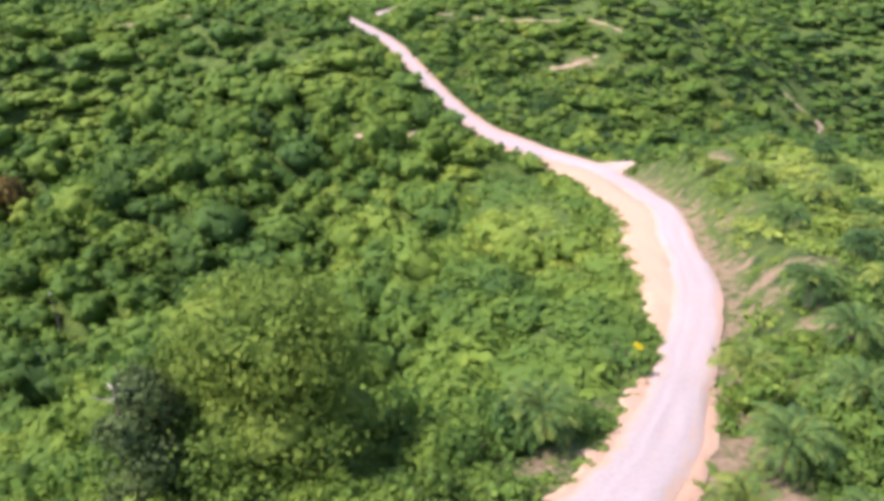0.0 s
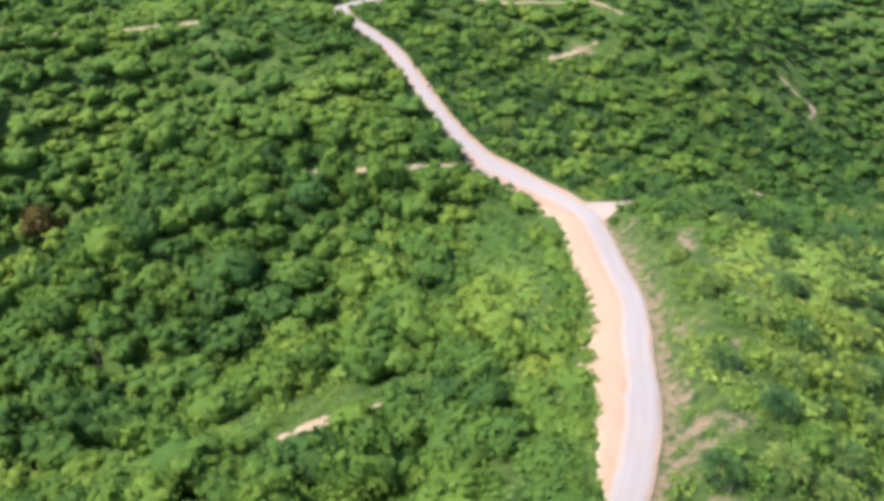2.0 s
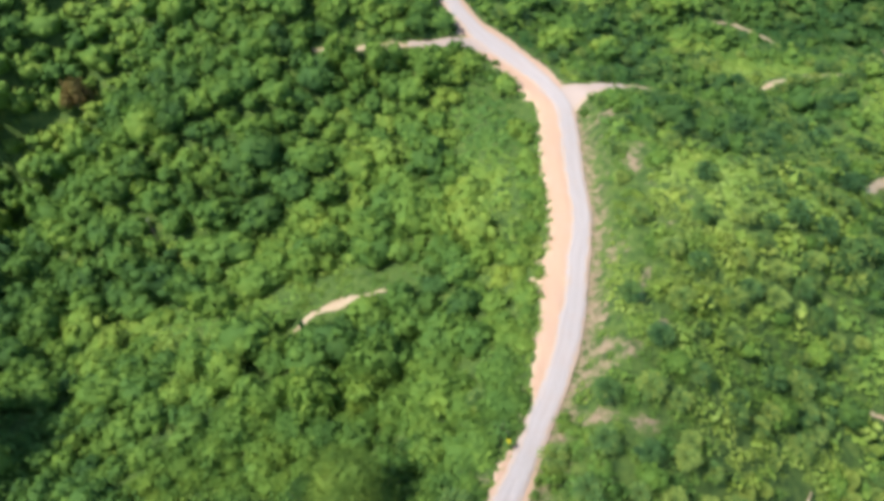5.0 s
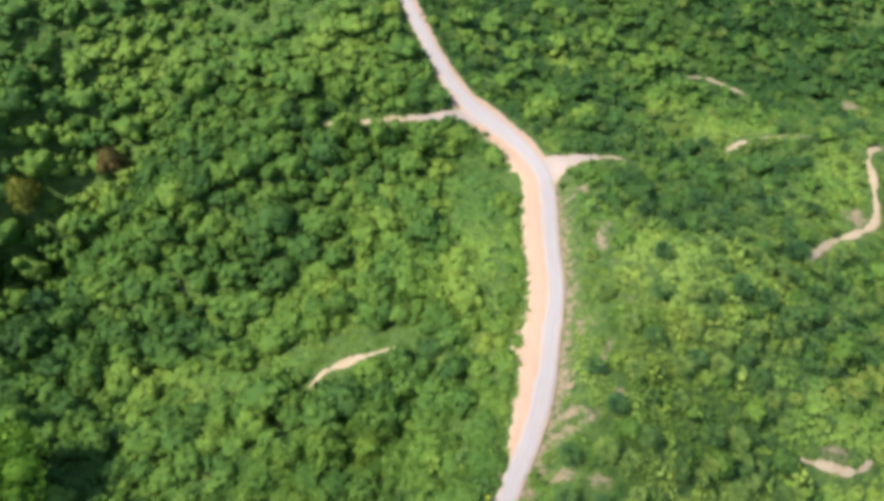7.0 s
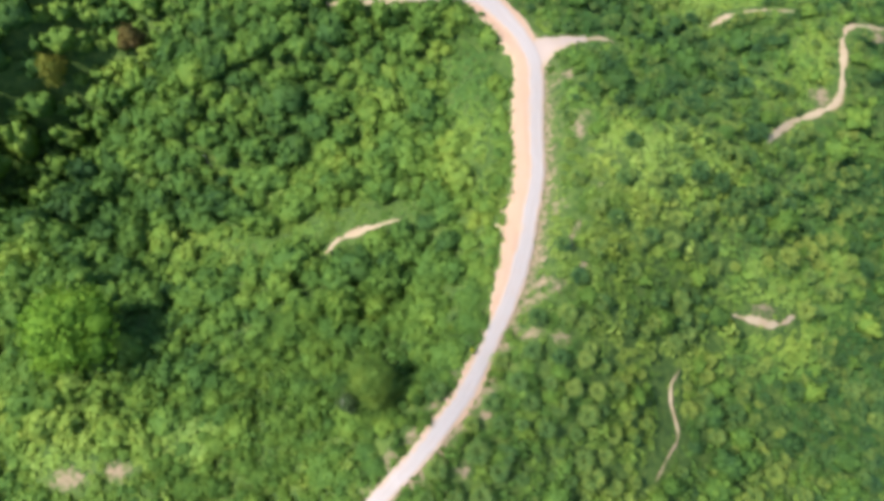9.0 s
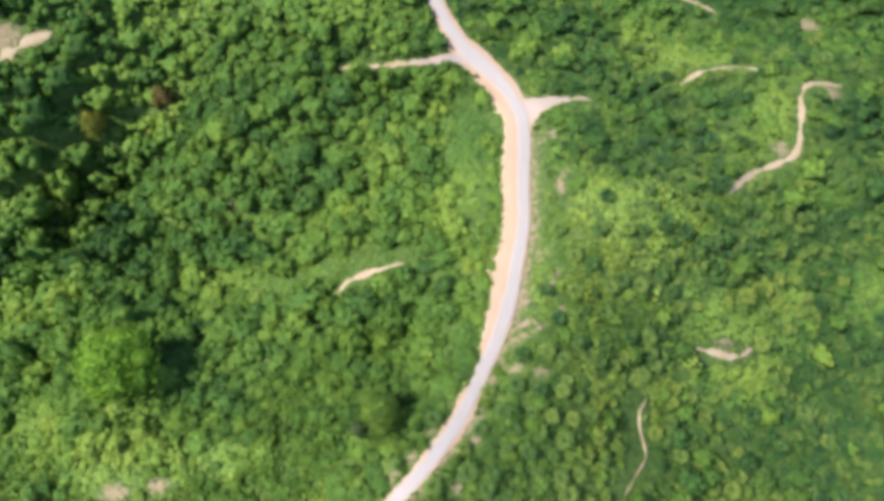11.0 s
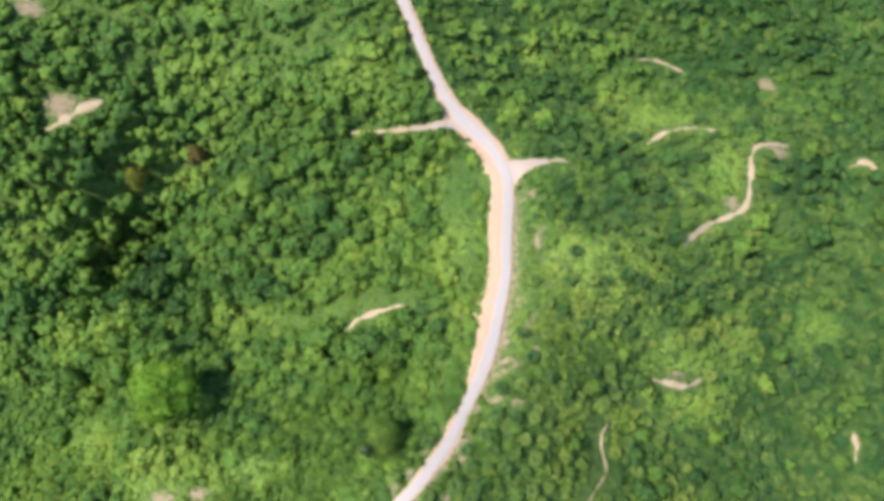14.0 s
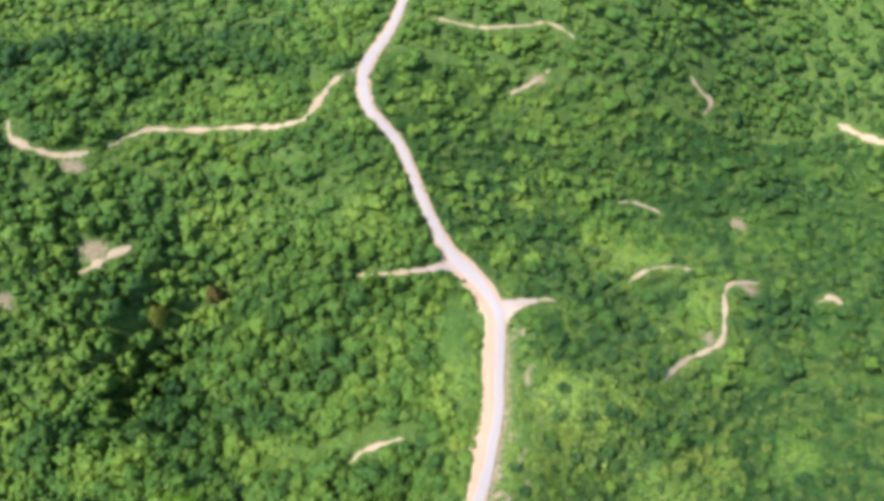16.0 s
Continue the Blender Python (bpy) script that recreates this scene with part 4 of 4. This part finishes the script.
hr = np.clip(np.exp(r.normal(0.85, 0.33, len(herbs))) * (1 - 0.2 * md), 0.6, np.maximum(cl * 0.9 + 1.0, 0.8))
# bright ferns on the ridge; the tint also lightens its sunlit face
ridge = np.exp(-(((herbs[:, 0] - 88) / 24) ** 2 + ((herbs[:, 1] - 130) / 26) ** 2)) * (0.5 + blotch(herbs[:, 0], herbs[:, 1], 14, 12))
hr = hr * (1 + 0.45 * np.maximum(ridge, gl * (herbs[:, 0] > 40)))
# dense dark growth behind the ridge; the tint also carries that slope's shade
shaded_slope = np.exp(-(((herbs[:, 0] - 135) / 45) ** 2 + ((herbs[:, 1] - 205) / 38) ** 2))
ht = 0.5 + r.normal(0, 0.035, len(herbs)) + np.where(herbs[:, 0] > 40, 0.68, 0.45) * (blotch(herbs[:, 0], herbs[:, 1], 16, 2) - 0.5) + 0.4 * (blotch(herbs[:, 0], herbs[:, 1], 60, 9) - 0.5) + 0.15 * ridge + 0.3 * gl - 0.25 * th - 0.2 * shaded_slope - 0.22 * (zn == 2)
ht = ht - 0.34 * np.clip((herbs[:, 0] - 150) / 50, 0, 1) + 0.1 * np.exp(-(((herbs[:, 0] - 92) / 28) ** 2 + ((herbs[:, 1] - 108) / 34) ** 2))
crest = np.exp(-(((herbs[:, 0] - 72) / 15) ** 2 + ((herbs[:, 1] - 125) / 14) ** 2))
sunny = np.exp(-(((herbs[:, 0] - 78) / 38) ** 2 + ((herbs[:, 1] - 80) / 38) ** 2))
ht = ht + 0.62 * crest + 0.1 * sunny + 0.2 * np.exp(-(((herbs[:, 0] - 50) / 24) ** 2 + ((herbs[:, 1] - 40) / 22) ** 2)) - 0.14 * np.exp(-(((herbs[:, 0] - 135) / 30) ** 2 + ((herbs[:, 1] - 52) / 22) ** 2)) + 0.32 * np.exp(-(((herbs[:, 0] + 110) / 34) ** 2 + ((herbs[:, 1] - 25) / 20) ** 2)) - 0.16 * np.exp(-(((herbs[:, 0] - 160) / 35) ** 2 + ((herbs[:, 1] - 35) / 25) ** 2))
ht = np.minimum(ht + 0.07 * (zn == 1) * np.clip((190 - herbs[:, 0]) / 60, 0, 1), 0.84 + 0.12 * crest)
rows = np.column_stack([herbs, ground_at(herbs[:, 0], herbs[:, 1]), hr, np.exp(r.normal(-0.25, 0.4, len(hr))) * (1 - 0.45 * md) * (1 + 0.4 * scrub(herbs[:, 0], herbs[:, 1])), np.clip(ht, 0.02, 1)])
BUSH_LEAVES = []
for _ in range(5):
    v, q, t3, c = crown_shape(1.0, 0.85, 6, 384, 1, 0.112, -0.1, 0.06, 0.45, 0.55).arrays()
    BUSH_LEAVES.append([mesh_of("foliage", v, q, t3, c + shift, HERB) for shift in (-0.22, -0.05, 0.12)])
sh = Shape()
for k in range(5):
    v, q = tube([(0, 0, -0.15), (0.2 * math.cos(k * 1.3), 0.2 * math.sin(k * 1.3), 0.3), (0.5 * math.cos(k * 1.3), 0.5 * math.sin(k * 1.3), 0.6)], [0.05, 0.035, 0.015], 5)
    sh.add(v, q)
BUSH_STEM = sh.mesh("stem", BARK)


def bush(x, y, size, height, tone, turn, n):
    root = tagged(new("bush"), ("dark green rounded bush at the edge of the road", "leafy green bush in the roadside scrub", "bright yellow-green bush in the roadside scrub")[tone], "bush", "roadside bushes")
    root.matrix_world = pose(x, y, float(ground_at(x, y)), 0, 0, turn)
    part("stem", BUSH_STEM, root, m=Matrix.Diagonal((size, size, size * height, 1)))
    part("foliage", BUSH_LEAVES[n % 5][tone], root, m=Matrix.Diagonal((size, size, size * height, 1)))


for n_, (x, y, w) in enumerate(((12, 214.5, 2.2), (9, 214, 1.6), (-12, 292, 2.0), (-46, 358, 2.2), (-82, 311, 2.0), (-2, 273, 1.6), (28.5, 112, 1.6), (30, 156, 1.5), (50, 178, 2.2), (22, 210, 1.8))):
    bush(x, y, w, 1.0, 0, 40 * n_, n_)
nearest = np.argsort(np.hypot(herbs[:, 0] - 14, (herbs[:, 1] - 28) * 0.8))[:280]
for n_, k_ in enumerate(nearest):
    bush(*herbs[k_], hr[k_], rows[k_, 4], int(np.clip(rows[k_, 5] * 3.4 - 0.4, 0, 2)), r.uniform(0, 360), n_)
near[nearest] = False
rows = np.delete(rows, nearest, 0)
near = np.delete(near, nearest)
gather("undergrowth", SHRUBS, rows[near], HERB, "bright green ferns and scrub between the palms", "undergrowth", 16)
low = r.random(len(rows)) < 0.45 + 0.5 * glade(rows[:, 0], rows[:, 1]) + 0.3 * (rows[:, 0] > 150)
mats = rows[low & ~near]
mats[:, 3] = np.minimum(np.minimum(mats[:, 3] * 1.5, 3.9), clearance(mats[:, 0], mats[:, 1]) * 0.9)
mats = mats[mats[:, 3] > 0.5]
mats[:, 5] = mats[:, 5] - 0.12
gather("vine_mats", CARPETS, mats, HERB, "even bright green mats of vines and ferns", "undergrowth", 18)
gather("far_undergrowth", FAR_SHRUBS, rows[~near & ~low], HERB, "green scrub covering the slopes between palms", "undergrowth", 17)

# grass that creeps over the spoil's lower edge
r = np.random.default_rng(44)
d_ = np.gradient(SPOILLINE[:, :2], axis=0)
d_ /= np.linalg.norm(d_, axis=1)[:, None]
pick = r.integers(0, len(SPOILLINE), 620)
pick = pick[(SPOILLINE[pick, 1] > 15) & (SPOILLINE[pick, 1] < 330)]
out = SPOILLINE[pick, 2] / 2 + SPOILLINE[pick, 3] - 0.7 + r.uniform(-0.7, 1.6, len(pick)) + 0.35
edge_x, edge_y = SPOILLINE[pick, 0] - d_[pick, 1] * out, SPOILLINE[pick, 1] + d_[pick, 0] * out
gather("verge_grass", CARPETS, np.column_stack([edge_x, edge_y, ground_at(edge_x, edge_y) + 0.1, r.uniform(0.35, 1.1, len(pick)), r.uniform(0.5, 1.1, len(pick)), r.normal(0.42, 0.1, len(pick))]), HERB,
       "tufts of green grass creeping over the spoil", "grass", 45)

# ---- single trees that stand out ----
def own_crown(radius_lobes, cards, card_size, mat, tone):
    v, q, t3, c = crown_shape(1.0, 1.1, radius_lobes, cards, 2, card_size, 0.35).arrays()
    return mesh_of("crown", v, q, t3, c - 0.5 + tone, mat)


def height_at(x, y):
    return float(ground_at(x, y))


tree(-116.5, 61, height_at(-116.5, 61) - 0.4, 15.3, 1.05, 40, own_crown(13, 3800, 0.062, LIME, 0.5), NEAR_TRUNKS[0],
     "large spreading bright green tree above the forest", "landmark trees")
tree(-168, 188, height_at(-168, 188) - 0.4, 6.5, 2.0, 70, own_crown(9, 900, 0.1, YELLOWING, 0.5), NEAR_TRUNKS[1], "tall yellowing tree standing over the gully", "landmark trees")
tree(-132.5, 200, height_at(-132.5, 200) - 0.4, 6.0, 1.9, 10, own_crown(9, 600, 0.11, RUST, 0.5), NEAR_TRUNKS[2], "reddish-brown dying tree beside the gully", "landmark trees")


def tall_tree(x, y, height, radius, depth, lobes, tone, label, mat):
    """An emergent tree: a long bare trunk under a deep, uneven crown."""
    root = tagged(new("tree"), label, "tree", "landmark trees")
    root.matrix_world = pose(x, y, height_at(x, y) - 0.3)
    part("trunk", trunk_shape(height * 0.8, 0.42, radius * 0.7).mesh("trunk", BARK), root)
    sh = Shape()
    tiers = max(2, round(depth / (1.3 * radius)))
    tall = 1.7 * depth / (tiers + 0.7)
    for k in range(tiers):
        u = k / (tiers - 1)
        v, q, t3, c = crown_shape(radius * (1 - 0.28 * u), tall, lobes, 2100 * lobes // tiers, 2, 0.26, height - depth + u * (depth - tall) - 0.15 * tall, 0.12, 0.9, 0.52).arrays()
        v[:, :2] += rng.normal(0, 0.12 * radius, 2)
        sh.add(v, q, t3, c - 0.5 + tone)
    part("crown", sh.mesh("crown", mat), root)
    return root


def dead_tree(x, y, height, turn):
    """A bleached bare stem with a few broken limbs near its top."""
    root = tagged(new("dead_tree"), "bleached leafless dead tree poking through the canopy", "dead tree", "dead trees")
    root.matrix_world = pose(x, y, height_at(x, y) - 0.3, 0, 0, turn)
    v, q = tube([(0, 0, -0.3), (0.2, 0.1, height * 0.5), (0, 0.3, height)], [0.3, 0.2, 0.07], 7)
    part("trunk", Shape().add(v, q).mesh("trunk", BARK), root)
    for k in range(5):
        g, h = k * 1.35, height * (0.94 + 0.012 * k)
        d = np.array([math.cos(g), math.sin(g), 0]) * (1.3 - 0.15 * k)
        s_ = np.array([0.05, 0.25, h])
        v, q = tube([s_, s_ + d * 0.6 + (0, 0, 0.3), s_ + d + (0, 0, 0.7 - 0.25 * k)], [0.045, 0.03, 0.012], 5)
        part("limb", Shape().add(v, q).mesh("limb", DEADWOOD), root)
    return root


tall_tree(-12.3, 41, 22.0, 8.8, 11.5, 15, 0.55, "tall olive-green tree towering over the roadside scrub", OLIVE)
tall_tree(-20.8, 40, 21.5, 4.2, 13, 7, 0.2, "tall dark green tree beside a brighter neighbour", LEAF)
tall_tree(-18.9, 35.2, 19.0, 4.2, 18.0, 7, 0.22, "tall dark vine-covered tree beside a brighter neighbour", VINE)
dead_tree(-91.9, 143.0, 14, 20)
dead_tree(-20.0, 34.6, 17.0, 200)

# a young tree with yellow blossom at the road's edge
bloom = tagged(new("flowering_shrub"), "slender young shrub with bright yellow blossom at the roadside", "shrub")
bloom.matrix_world = pose(17.2, 52.6, height_at(17.2, 52.6)) @ Matrix.Scale(0.72, 4)
v, q = tube([(0, 0, -0.2), (0.1, 0, 2.0), (0, 0.1, 4.2)], [0.09, 0.07, 0.03], 6)
part("stem", Shape().add(v, q).mesh("stem", BARK), bloom)
v, q, t3, c = crown_shape(0.75, 0.8, 4, 60, 1, 0.22, 4.1).arrays()
part("blossom", mesh_of("blossom", v, q, t3, c, BLOOM), bloom)
v, q, t3, c = crown_shape(1.0, 1.4, 5, 80, 1, 0.26, 2.4).arrays()
part("foliage", mesh_of("foliage", v, q, t3, c, HERB), bloom)
